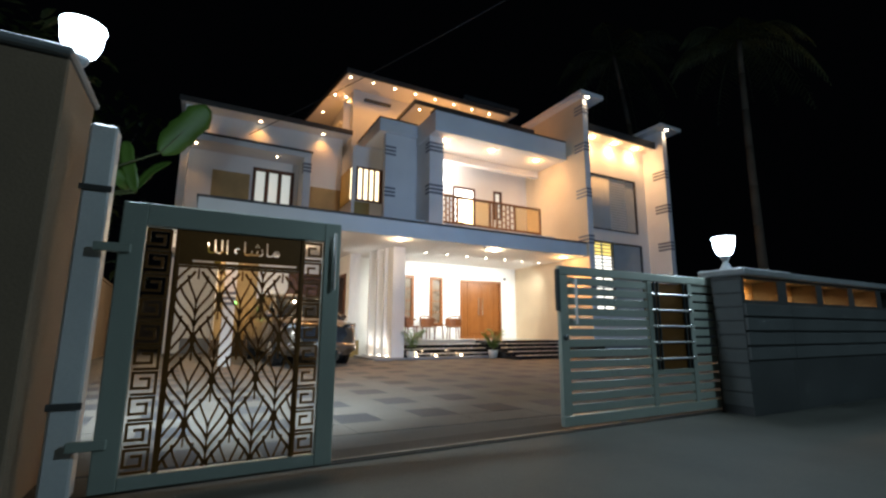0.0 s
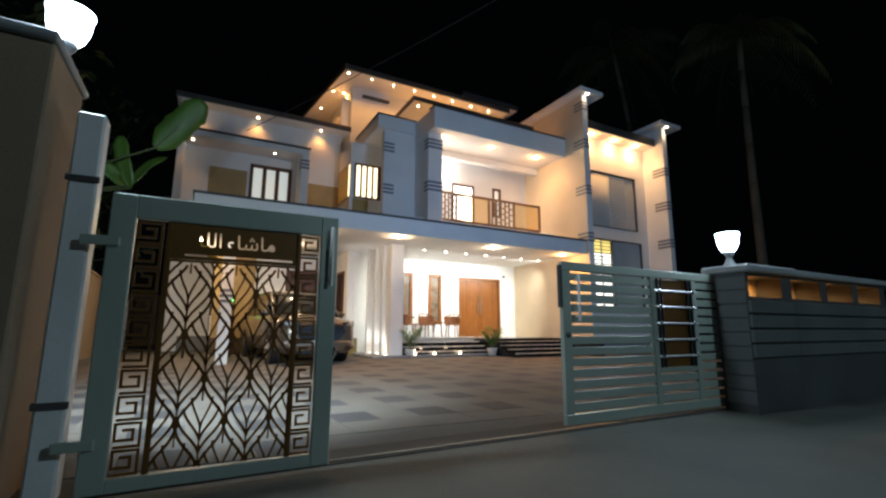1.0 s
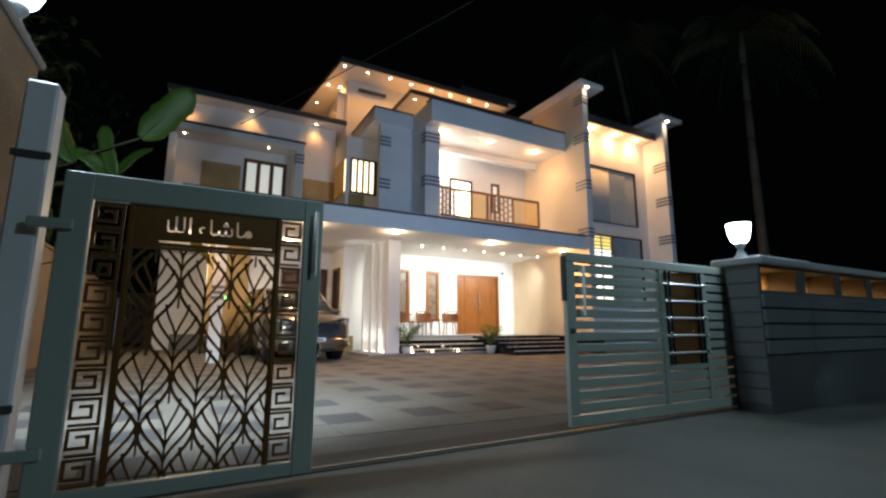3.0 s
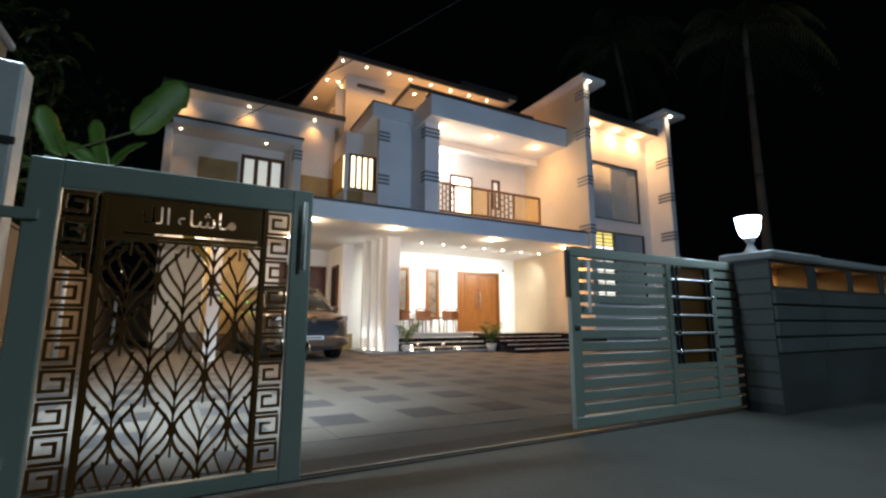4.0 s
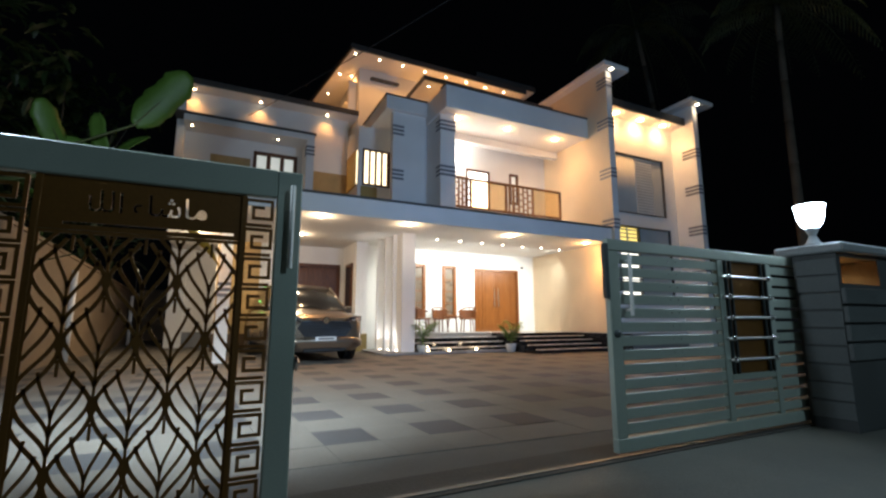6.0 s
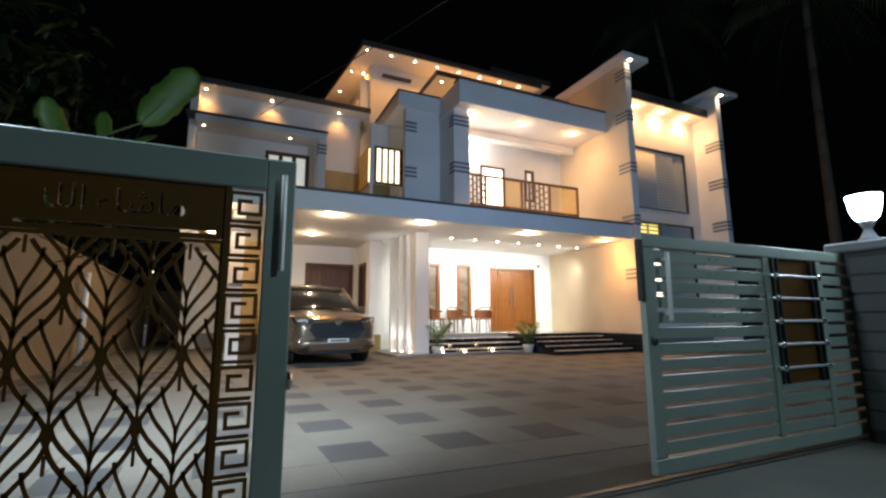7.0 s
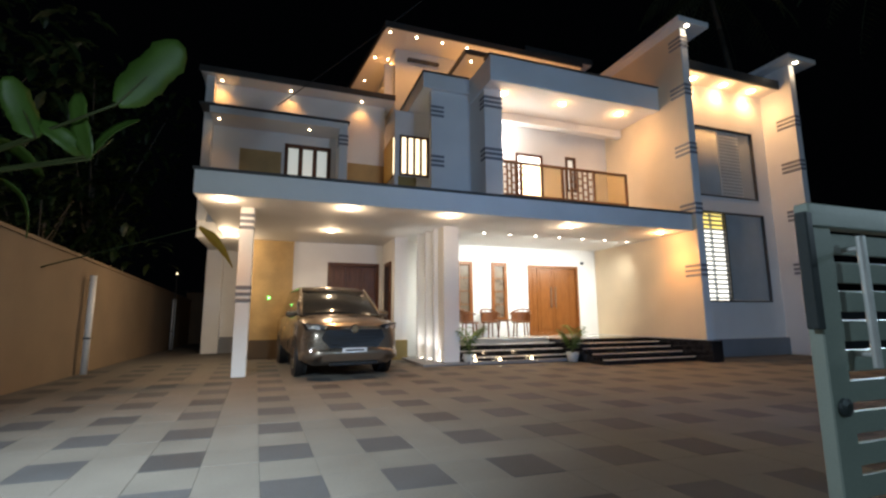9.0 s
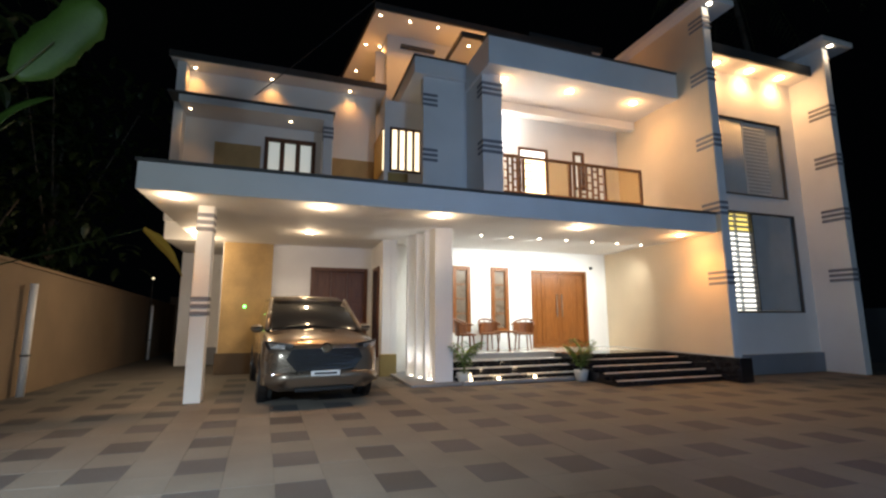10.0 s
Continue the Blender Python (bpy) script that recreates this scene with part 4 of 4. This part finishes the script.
# ---------------------------------------------------------------- parked car
def loft(sections, bm=None):
    own = bmesh.new()
    rings = [[own.verts.new(p) for p in s] for s in sections]
    for a, b in zip(rings, rings[1:]):
        n = len(a)
        for i in range(n):
            own.faces.new((a[i], a[(i + 1) % n], b[(i + 1) % n], b[i]))
    own.faces.new(rings[0][::-1])
    own.faces.new(rings[-1])
    return join(own, bm)


def ring(y, hw, zb, zt, crown=0.03):
    half = [(hw * 0.80, zb), (hw * 0.96, zb + 0.08), (hw, zb + 0.25 * (zt - zb)), (hw, zb + 0.6 * (zt - zb)), (hw * 0.985, zb + 0.82 * (zt - zb)), (hw * 0.92, zt - 0.02), (hw * 0.6, zt + crown * 0.7), (0.0, zt + crown)]
    return [(x, y, z) for x, z in half] + [(-x, y, z) for x, z in half[-2::-1]]


car = thing("car", 1.73, 9.9, 0.0, 6, label="bronze-grey people carrier parked under the carport, facing out", category="car")
body = part("body", loft([ring(0.0, 0.66, 0.34, 0.80, 0.02), ring(0.05, 0.76, 0.27, 0.90), ring(0.16, 0.85, 0.24, 0.985), ring(0.4, 0.895, 0.24, 1.03, 0.04), ring(0.8, 0.905, 0.24, 1.08, 0.05),
    ring(1.2, 0.91, 0.24, 1.13, 0.04), ring(2.2, 0.915, 0.24, 1.16), ring(3.6, 0.915, 0.24, 1.17), ring(4.4, 0.9, 0.26, 1.16), ring(4.66, 0.84, 0.32, 1.1), ring(4.73, 0.74, 0.4, 1.0)]), CARPAINT, car, "bronze-grey metallic body", True)


def cabin(y, hb, ht, zb, zt):
    half = [(hb, zb), ((hb * 2 + ht) / 3, zb + 0.35 * (zt - zb)), (ht + 0.03, zt - 0.10), (ht - 0.06, zt - 0.02), (0, zt)]
    return [(x, y, z) for x, z in half] + [(-x, y, z) for x, z in half[-2::-1]]


part("cabin_glass", loft([cabin(1.02, 0.80, 0.78, 1.10, 1.17), cabin(1.45, 0.83, 0.72, 1.12, 1.47), cabin(1.92, 0.85, 0.68, 1.13, 1.70), cabin(2.4, 0.86, 0.68, 1.14, 1.765), cabin(3.6, 0.86, 0.68, 1.14, 1.775), cabin(4.2, 0.85, 0.66, 1.14, 1.73), cabin(4.62, 0.8, 0.62, 1.12, 1.3)]), CARGLASS, car, "dark tinted windows", True)
part("roof_panel", loft([[(x * w, y, z + dz) for x, dz in ((1, -0.05), (0.9, 0.0), (0, 0.022), (-0.9, 0.0), (-1, -0.05), (0, -0.055))] for y, w, z in ((1.86, 0.66, 1.70), (2.4, 0.70, 1.768), (3.6, 0.70, 1.778), (4.25, 0.67, 1.73))]), CARPAINT, car, "bronze-grey roof", True)
for s in (-1, 1):
    part("pillar", rod((s * 0.80, 1.05, 1.14), (s * 0.69, 1.93, 1.69), 0.04, 0.035, 8), CARPAINT, car, "", True)
    mir = part("mirror", loft([[(s * (0.95 + 0.11 * math.cos(a) * k), 1.28 + d2, 1.16 + 0.075 * math.sin(a) * k) for a in [i * math.pi / 5 for i in range(10)]] for k, d2 in ((0.5, -0.06), (1, -0.02), (1, 0.06), (0.8, 0.08))]), CARPAINT, car, "", True)
    part("mirror_cap", box(min(s * 0.87, s * 1.04), max(s * 0.87, s * 1.04), 1.205, 1.225, 1.16, 1.20, 0.006), CHROME, mir, "chrome mirror trim")
    part("headlamp", loft([[(s * 0.60, 0.03 + d2, 0.87), (s * 0.80, 0.115 + d2, 0.885), (s * 0.84, 0.19 + d2, 0.965), (s * 0.72, 0.07 + d2, 0.95), (s * 0.60, 0.03 + d2, 0.93)] for d2 in (-0.015, 0.09)]), HEADLAMP, car, "clear headlamp lens")
    part("lamp_housing", loft([[(s * 0.47, 0.0 + d2, 0.835), (s * 0.84, 0.145 + d2, 0.865), (s * 0.885, 0.24 + d2, 0.985), (s * 0.70, 0.06 + d2, 0.975), (s * 0.47, 0.0 + d2, 0.94)] for d2 in (-0.005, 0.08)]), CARBLACK, car)
    part("fog_lamp", lathe([(0.05, 0), (0.05, 0.03), (0.03, 0.04)], 14), HEADLAMP, car).matrix_basis = pose(s * 0.72, 0.075, 0.50, 80, 0, s * 16)
    part("fog_trim", loft([[(s * 0.60, 0.02 + d2, 0.42), (s * 0.80, 0.10 + d2, 0.44), (s * 0.82, 0.12 + d2, 0.66), (s * 0.66, 0.02 + d2, 0.6)] for d2 in (0.0, 0.06)]), CARBLACK, car)
    for y in (0.98, 3.72):
        wh = part("wheel", rod((s * 0.70, y, 0.335), (s * 0.925, y, 0.335), 0.335, sides=28), RUBBER, car, "black tyre")
        part("rim", rod((s * 0.90, y, 0.335), (s * 0.932, y, 0.335), 0.215, sides=20), CHROME, wh, "alloy rim")
        part("arch", rod((s * 0.80, y, 0.36), (s * 0.918, y, 0.36), 0.40, sides=28), CARBLACK, wh)
gr = part("grille", loft([[(-0.50, d2 - 0.006, 0.88), (0.50, d2 - 0.006, 0.88), (0.58, d2 + 0.01, 0.72), (0.43, d2, 0.545), (-0.43, d2, 0.545), (-0.58, d2 + 0.01, 0.72)] for d2 in (-0.02, 0.10)]), CARBLACK, car, "large black grille")
for z, w in ((0.87, 0.53), (0.905, 0.50)):
    part("chrome_bar", box(-w, w, -0.04, 0.0, z, z + 0.018, 0.005), CHROME, gr)
for k in range(4):
    part("grille_bar", box(-0.42, 0.42, -0.034, -0.021, 0.60 + 0.06 * k, 0.618 + 0.06 * k, 0.004), BARGLOSS, gr)
part("emblem", lathe([(0.075, 0), (0.075, 0.012), (0.06, 0.016)], 20), CHROME, gr, "plain chrome oval badge").matrix_basis = pose(0, -0.04, 0.885, 90, 0, 0)
part("bumper", loft([ring(-0.06, 0.58, 0.34, 0.52, 0.0), ring(-0.01, 0.72, 0.29, 0.54, 0.0), ring(0.12, 0.86, 0.27, 0.54, 0.0), ring(0.4, 0.905, 0.26, 0.54, 0.0)]), CARPAINT, car, "", True)
part("skid_plate", box(-0.45, 0.45, -0.06, 0.02, 0.24, 0.31, 0.015), CARBLACK, car)
pt = part("number_plate", box(-0.22, 0.22, -0.085, -0.062, 0.47, 0.545, 0.006), PLATE, car, "white plate with dark bars")
part("plate_bar", box(-0.17, 0.17, -0.089, -0.0855, 0.492, 0.522), BARS, pt)
part("wiper", rod((-0.5, 1.06, 1.185), (0.2, 1.2, 1.27), 0.01, sides=6), CARBLACK, car)


# ---------------------------------------------------------------- porch furniture
def armchair(x, y, rz):
    c = thing("armchair", x, y, 0.5, rz, label="brown wooden armchair with curved back on the porch", category="chair", group="porch chairs")
    part("seat", lathe([(0.24, 0.40), (0.26, 0.415), (0.26, 0.44), (0.2, 0.455)], 20), CANE, c)
    for a in (45, 135, 225, 315):
        ca, sa = math.cos(radians(a)), math.sin(radians(a))
        part("leg", rod((0.24 * ca, 0.24 * sa, 0.0), (0.20 * ca, 0.20 * sa, 0.41), 0.018, 0.024, 8), CANE, c)
    bm = bmesh.new()
    pts = [(0.29 * math.cos(radians(a)), 0.29 * math.sin(radians(a)), 0.66 + 0.14 * max(0, math.sin(radians(a)))) for a in range(-20, 201, 20)]
    for p, q in zip(pts, pts[1:]):
        rod(p, q, 0.022, sides=8, bm=bm)
    part("arm_rail", bm, CANE, c)
    for a in range(0, 181, 30):
        ca, sa = math.cos(radians(a)), math.sin(radians(a))
        part("spindle", rod((0.25 * ca, 0.25 * sa, 0.43), (0.29 * ca, 0.29 * sa, 0.66 + 0.14 * sa), 0.011, sides=6), CANE, c)
    part("back_panel", loft([[(0.275 * math.cos(radians(a)) * k, 0.275 * math.sin(radians(a)) * k, z) for a in range(14, 167, 19)] + [(0.29 * math.cos(radians(a)) * k, 0.29 * math.sin(radians(a)) * k, z) for a in range(166, 13, -19)] for z, k in ((0.40, 0.93), (0.58, 1.0), (0.72, 1.03))]), CANE, c)
    return c


armchair(5.28, 12.95, 50)
armchair(6.12, 13.4, 5)
armchair(6.95, 13.15, -45)
tb = thing("side_table", 6.3, 12.85, 0.5, label="small round brown wooden porch table", category="table")
part("tabletop", lathe([(0.28, 0.47), (0.3, 0.48), (0.3, 0.5), (0.28, 0.51)], 22), CANE, tb)
for a in (30, 150, 270):
    part("leg", rod((0.2 * math.cos(radians(a)), 0.2 * math.sin(radians(a)), 0.0), (0.14 * math.cos(radians(a)), 0.14 * math.sin(radians(a)), 0.47), 0.016, 0.022, 8), CANE, tb)


# ---------------------------------------------------------------- plants
def blade(base, tip, width, droop, material_bm, segments=8, fold=0.25, ragged=0.0, side=None, blunt=False):
    """A bent leaf with a midrib fold, from base to tip."""
    base, tip = Vector(base), Vector(tip)
    d = tip - base
    sd = Vector(side).normalized() if side else d.cross(Vector((0, 0, 1))).normalized()
    up = sd.cross(d).normalized()
    if up.z < 0 and not side:
        up = -up
    rows = []
    for i in range(segments + 1):
        t = i / segments
        c = base + d * t + up * (math.sin(t * math.pi) * droop)
        w = width * (math.sin(min(1, t * 1.15 + 0.04) * math.pi * 0.97) ** 0.55 if t < 0.97 else 0.12)
        if blunt:
            w = width * min(1.0, (4 * t + 0.15) ** 0.7, (4.5 * (1.02 - t)) ** 0.5)
        w *= 1 - ragged * random.random()
        rows.append([material_bm.verts.new(c + sd * w * k + up * abs(k) * w * fold) for k in (-0.5, -0.25, 0, 0.25, 0.5)])
    for a, b in zip(rows, rows[1:]):
        for k in range(4):
            material_bm.faces.new((a[k], a[k + 1], b[k + 1], b[k]))


random.seed(5)
ban = thing("banana_plant", -3.95, 8.6, -0.03, label="tall banana plant with one broad green leaf catching the light", category="plant")
bm = rod((0, 0, 0), (0.05, 0, 1.5), 0.13, 0.11, 12)
rod((0.05, 0, 1.49), (0.12, 0, 2.9), 0.11, 0.07, 12, bm)
part("trunk", bm, STALK, ban, "", True)
LV = [((2.32, -0.6, 3.82), (2.98, -0.6, 4.80), 0.50, 0.03, (-0.74, -0.25, 0.62)), ((1.5, -0.5, 3.3), (1.2, -0.6, 4.0), 0.34, 0.05, (-0.6, -0.4, -0.4)), 
      ((2.0, -0.3, 3.15), (1.78, -0.25, 4.05), 0.26, 0.06, (0.9, -0.3, 0.1)), ((2.0, -0.3, 3.2), (2.45, -0.1, 3.85), 0.22, 0.08, (0.6, -0.6, -0.4)),
      ((1.9, -0.2, 3.2), (1.45, -0.4, 3.55), 0.24, 0.10, (0.5, 0.3, 0.7)),
      ((0.05, 0.5, 3.4), (0.8, 1.4, 3.3), 0.4, 0.3, None),  ((0.4, 0.2, 3.0), (1.1, 0.5, 2.2), 0.42, 0.3, None), ((-0.2, 0.5, 3.3), (-0.7, 1.3, 2.7), 0.42, 0.3, None)]
for b0, t0, wd, dr, sdv in LV:
    bm = bmesh.new()
    blade(b0, t0, wd, dr, bm, 14, 0.18, 0.14, sdv, True)
    lf = part("leaf", bm, LEAF, ban, "", True)
    md = lf.modifiers.new("thickness", "SOLIDIFY")
    md.thickness = 0.006
    part("stalk", rod((0.11, 0, 2.75), b0, 0.035, 0.016, 8, rod(b0, Vector(b0) + (Vector(t0) - Vector(b0)) * 0.45, 0.016, 0.008, 8)), STALK, ban)
dry = thing("dry_leaf", -0.65, 10.1, 0.0, label="yellow drying banana leaf hanging by the carport", category="leaf")
bm = bmesh.new()
blade((-0.3, 0.1, 2.65), (0.28, 0.0, 1.95), 0.26, 0.08, bm, 8, 0.2, 0.3, (0.3, -0.5, 0.5))
part("leaf", bm, DRYLEAF, dry)
part("stalk", rod((-2.75, 0.6, 1.9), (-0.3, 0.1, 2.65), 0.012, 0.006, 6), FOLIAGE, dry)


def leaf_mass(name, x, y, h, r, count, material, label, size=0.16, low=0.3):
    t = thing(name, x, y, -0.03, label=label, category="shrub" if h < 4 else "tree")
    part("trunk", rod((0, 0, 0), (0.1, 0.05, h * 0.75), 0.07 + 0.012 * h, 0.03, 9), BARK, t)
    for k in range(5):
        a = random.uniform(0, 6.28)
        part("limb", rod((0.05, 0.02, h * random.uniform(0.3, 0.6)), (math.cos(a) * r * 0.7, math.sin(a) * r * 0.7, h * random.uniform(0.65, 0.9)), 0.04, 0.012, 7), BARK, t)
    bm = bmesh.new()
    for k in range(count):
        a, q = random.uniform(0, 6.28), random.random() ** 0.5
        zz = h * (low + (1 - low) * random.random())
        rr = r * q * (0.55 + 0.45 * math.sin(3 * a + zz))
        p = Vector((math.cos(a) * rr, math.sin(a) * rr, zz))
        blade(p, p + Vector((random.uniform(-1, 1), random.uniform(-1, 1), random.uniform(-0.9, 0.5))) * size * 1.6, size * 0.6, size * 0.15, bm, 3, 0.2)
    c = part("crown", bm, material, t)
    c["kind"] = "stuff"
    return t


leaf_mass("shrub", -4.4, 10.5, 3.4, 0.9, 500, FOLIAGE, "dark leafy shrub behind the boundary wall")
leaf_mass("shrub", -4.5, 13.2, 4.2, 0.9, 600, FOLIAGE, "dark tall shrub beside the house")
leaf_mass("tree", -5.5, 11.0, 7.5, 2.4, 1500, FOLIAGE, "dark broadleaf tree behind the boundary wall", 0.28)
leaf_mass("tree", -5.0, 17.0, 8.5, 2.6, 1500, FOLIAGE, "dark broadleaf tree behind the boundary wall", 0.28)


def palm(x, y, h, lean, reach, label):
    t = thing("coconut_palm", x, y, -0.03, label=label, category="palm tree", group="coconut palms")
    bm = bmesh.new()
    prev = None
    for i in range(9):
        f = i / 8
        p = (lean * f * f, 0.15 * f, h * f)
        if prev:
            rod(prev, p, 0.19 - 0.08 * f, 0.18 - 0.08 * f, 10, bm)
        prev = p
    part("trunk", bm, BARK, t, "", True)
    for k in range(16):
        a = k * 2.4
        up = random.uniform(-0.25, 0.75)
        fr = bmesh.new()
        n = 26
        side = Vector((-math.sin(a), math.cos(a), 0))
        for i in range(n + 1):
            s = i / n
            c = Vector(prev) + Vector((math.cos(a), math.sin(a), 0)) * reach * s * (1 - 0.25 * s) + Vector((0, 0, 1)) * (up * reach * s - reach * 0.85 * s * s)
            if i:
                rod(last, c, 0.03 * (1 - s) + 0.006, sides=5, bm=fr)
                for sg in (-1, 1):
                    ln = reach * 0.24 * math.sin(math.pi * (0.12 + 0.86 * s)) + 0.05
                    blade(c, c + side * sg * ln * 0.75 + Vector((0, 0, -ln * random.uniform(0.5, 0.8))), 0.045, 0.02, fr, 3, 0.1)
            last = c
        part("frond", fr, PALMLEAF, t)


random.seed(11)
palm(17.1, 8.2, 12.5, 0.4, 3.4, "dark coconut palm beside the house at night")
palm(19.5, 14.5, 15.5, -1.8, 4.2, "dark coconut palm with drooping fronds behind the house")


def potted_palm(x, y):
    t = thing("potted_palm", x, y, 0.0, label="small green areca palm in a pale pot by the porch steps", category="potted plant", group="porch plants")
    t.scale = (1.75, 1.75, 1.9)
    part("pot", lathe([(0.06, 0.0), (0.085, 0.10), (0.09, 0.12), (0.075, 0.118), (0.07, 0.09)], 16), POT, t, "", True)
    part("stem", rod((0, 0, 0.09), (0.01, 0, 0.30), 0.018, 0.012, 8), STALK, t)
    for k in range(15):
        a = k * 2.4
        bm = bmesh.new()
        reach = random.uniform(0.10, 0.24)
        top = Vector((0.01, 0, random.uniform(0.10, 0.24)))
        for i in range(1, 9):
            s = i / 8
            c = top + Vector((math.cos(a), math.sin(a), 0)) * reach * s + Vector((0, 0, 0.42 * s - 0.2 * s * s))
            for sg in (-1, 1):
                q = Vector((-math.sin(a) * sg, math.cos(a) * sg, -0.3)) * 0.13 * math.sin(math.pi * (0.1 + 0.85 * s)) + Vector((math.cos(a), math.sin(a), 0)) * 0.05
                blade(c, c + q * 0.8, 0.034, 0.01, bm, 3, 0.1)
        part("frond", bm, ARECA, t)


potted_palm(4.60, 11.36)
potted_palm(7.15, 11.0)

# overhead cable
cb = bpy.data.curves.new("overhead_cable", "CURVE")
cb.dimensions, cb.bevel_depth = "3D", 0.011
sp = cb.splines.new("POLY")
A, B = Vector((0.1, 14.35, 7.0)), Vector((9.0, 1.5, 10.6))
sp.points.add(24)
for i in range(25):
    s = i / 24
    p = A.lerp(B, s) - Vector((0, 0, 0.9 * 4 * s * (1 - s) * 0.35))
    sp.points[i].co = (*p, 1)
cb.materials.append(CABLE)
tagged(new("overhead_cable", cb), "black service cable strung to the house", "cable")

# cctv dome by the door
cc = thing("camera_dome", 9.65, 13.82, 2.75, label="small dark security camera beside the porch door", category="security camera")
part("housing", lathe([(0.035, 0.0), (0.05, 0.02), (0.05, 0.06), (0.03, 0.075)], 14), GATE_DARK, cc, "", True)
part("bracket", box(-0.02, 0.02, 0.0, 0.037, 0.03, 0.05), STEEL, cc)

# ---------------------------------------------------------------- courtyard pavers
pave = tagged(part("pavement", box(-3.3, 17.8, 2.46, 24.0, -0.2, -0.006), GROUT), "courtyard of pale and charcoal pavers, skewed to fit the camera's view", "paving", kind="structure")
# strip coloured dark to paint in the shadow along the gate line
tagged(part("threshold", box(-3.3, 17.8, 2.44, 2.77, -0.1, -0.001), THRESHOLD), "concrete threshold strip under the gates, their shadow put into its dark colour", "threshold", kind="structure")
UX, UY, VX, VY = 0.405, -0.020, -0.022, 0.442       # one tile's steps along and across, skewed and stretched to fit the camera's view
quad = [(a * UX * 0.496 + b * VX * 0.496, a * UY * 0.496 + b * VY * 0.496) for a, b in ((-1, -1), (1, -1), (1, 1), (-1, 1))]


def paver_into(bm, x, y, z):
    top = [bm.verts.new((x + a, y + b, z)) for a, b in quad]
    rim = [bm.verts.new((x + a * 1.006, y + b * 1.006, z - 0.004)) for a, b in quad]
    low = [bm.verts.new((x + a * 1.006, y + b * 1.006, z - 0.03)) for a, b in quad]
    bm.faces.new(top)
    for r0, r1 in ((top, rim), (rim, low)):
        for q in range(4):
            bm.faces.new((r1[q], r1[(q + 1) % 4], r0[(q + 1) % 4], r0[q]))


tm = {}
for dark in (0, 1):
    bm = bmesh.new()
    paver_into(bm, 0, 0, 0)
    tm[dark] = mesh_of(bm, PAVER_DARK if dark else PAVER, "paver")
rest = {0: bmesh.new(), 1: bmesh.new()}
rng = random.Random(3)
for i in range(-12, 45):
    for j in range(-8, 26):
        x, y = 0.60 + UX * i + VX * j, 4.73 + UY * i + VY * j
        if x < -3.05 or x > 17.6 or y < 3.0 or (x > 10.1 and y > 10.2) or (x > 4.2 and y > 11.0) or y > 14.4:
            continue
        dark = 1 if (i % 2 == 0 and j % 2 == 0) else 0
        dz = rng.uniform(-0.002, 0.002)
        if -0.5 < x < 6.1 and 2.6 < y < 10.3:
            o = new("paver", tm[dark])
            o.parent = pave
            o.matrix_basis = pose(x, y, dz)
        else:
            paver_into(rest[dark], x, y, dz)
for dark in (0, 1):
    o = part("far_pavers", rest[dark], PAVER_DARK if dark else PAVER, pave)
    o["kind"] = "stuff"
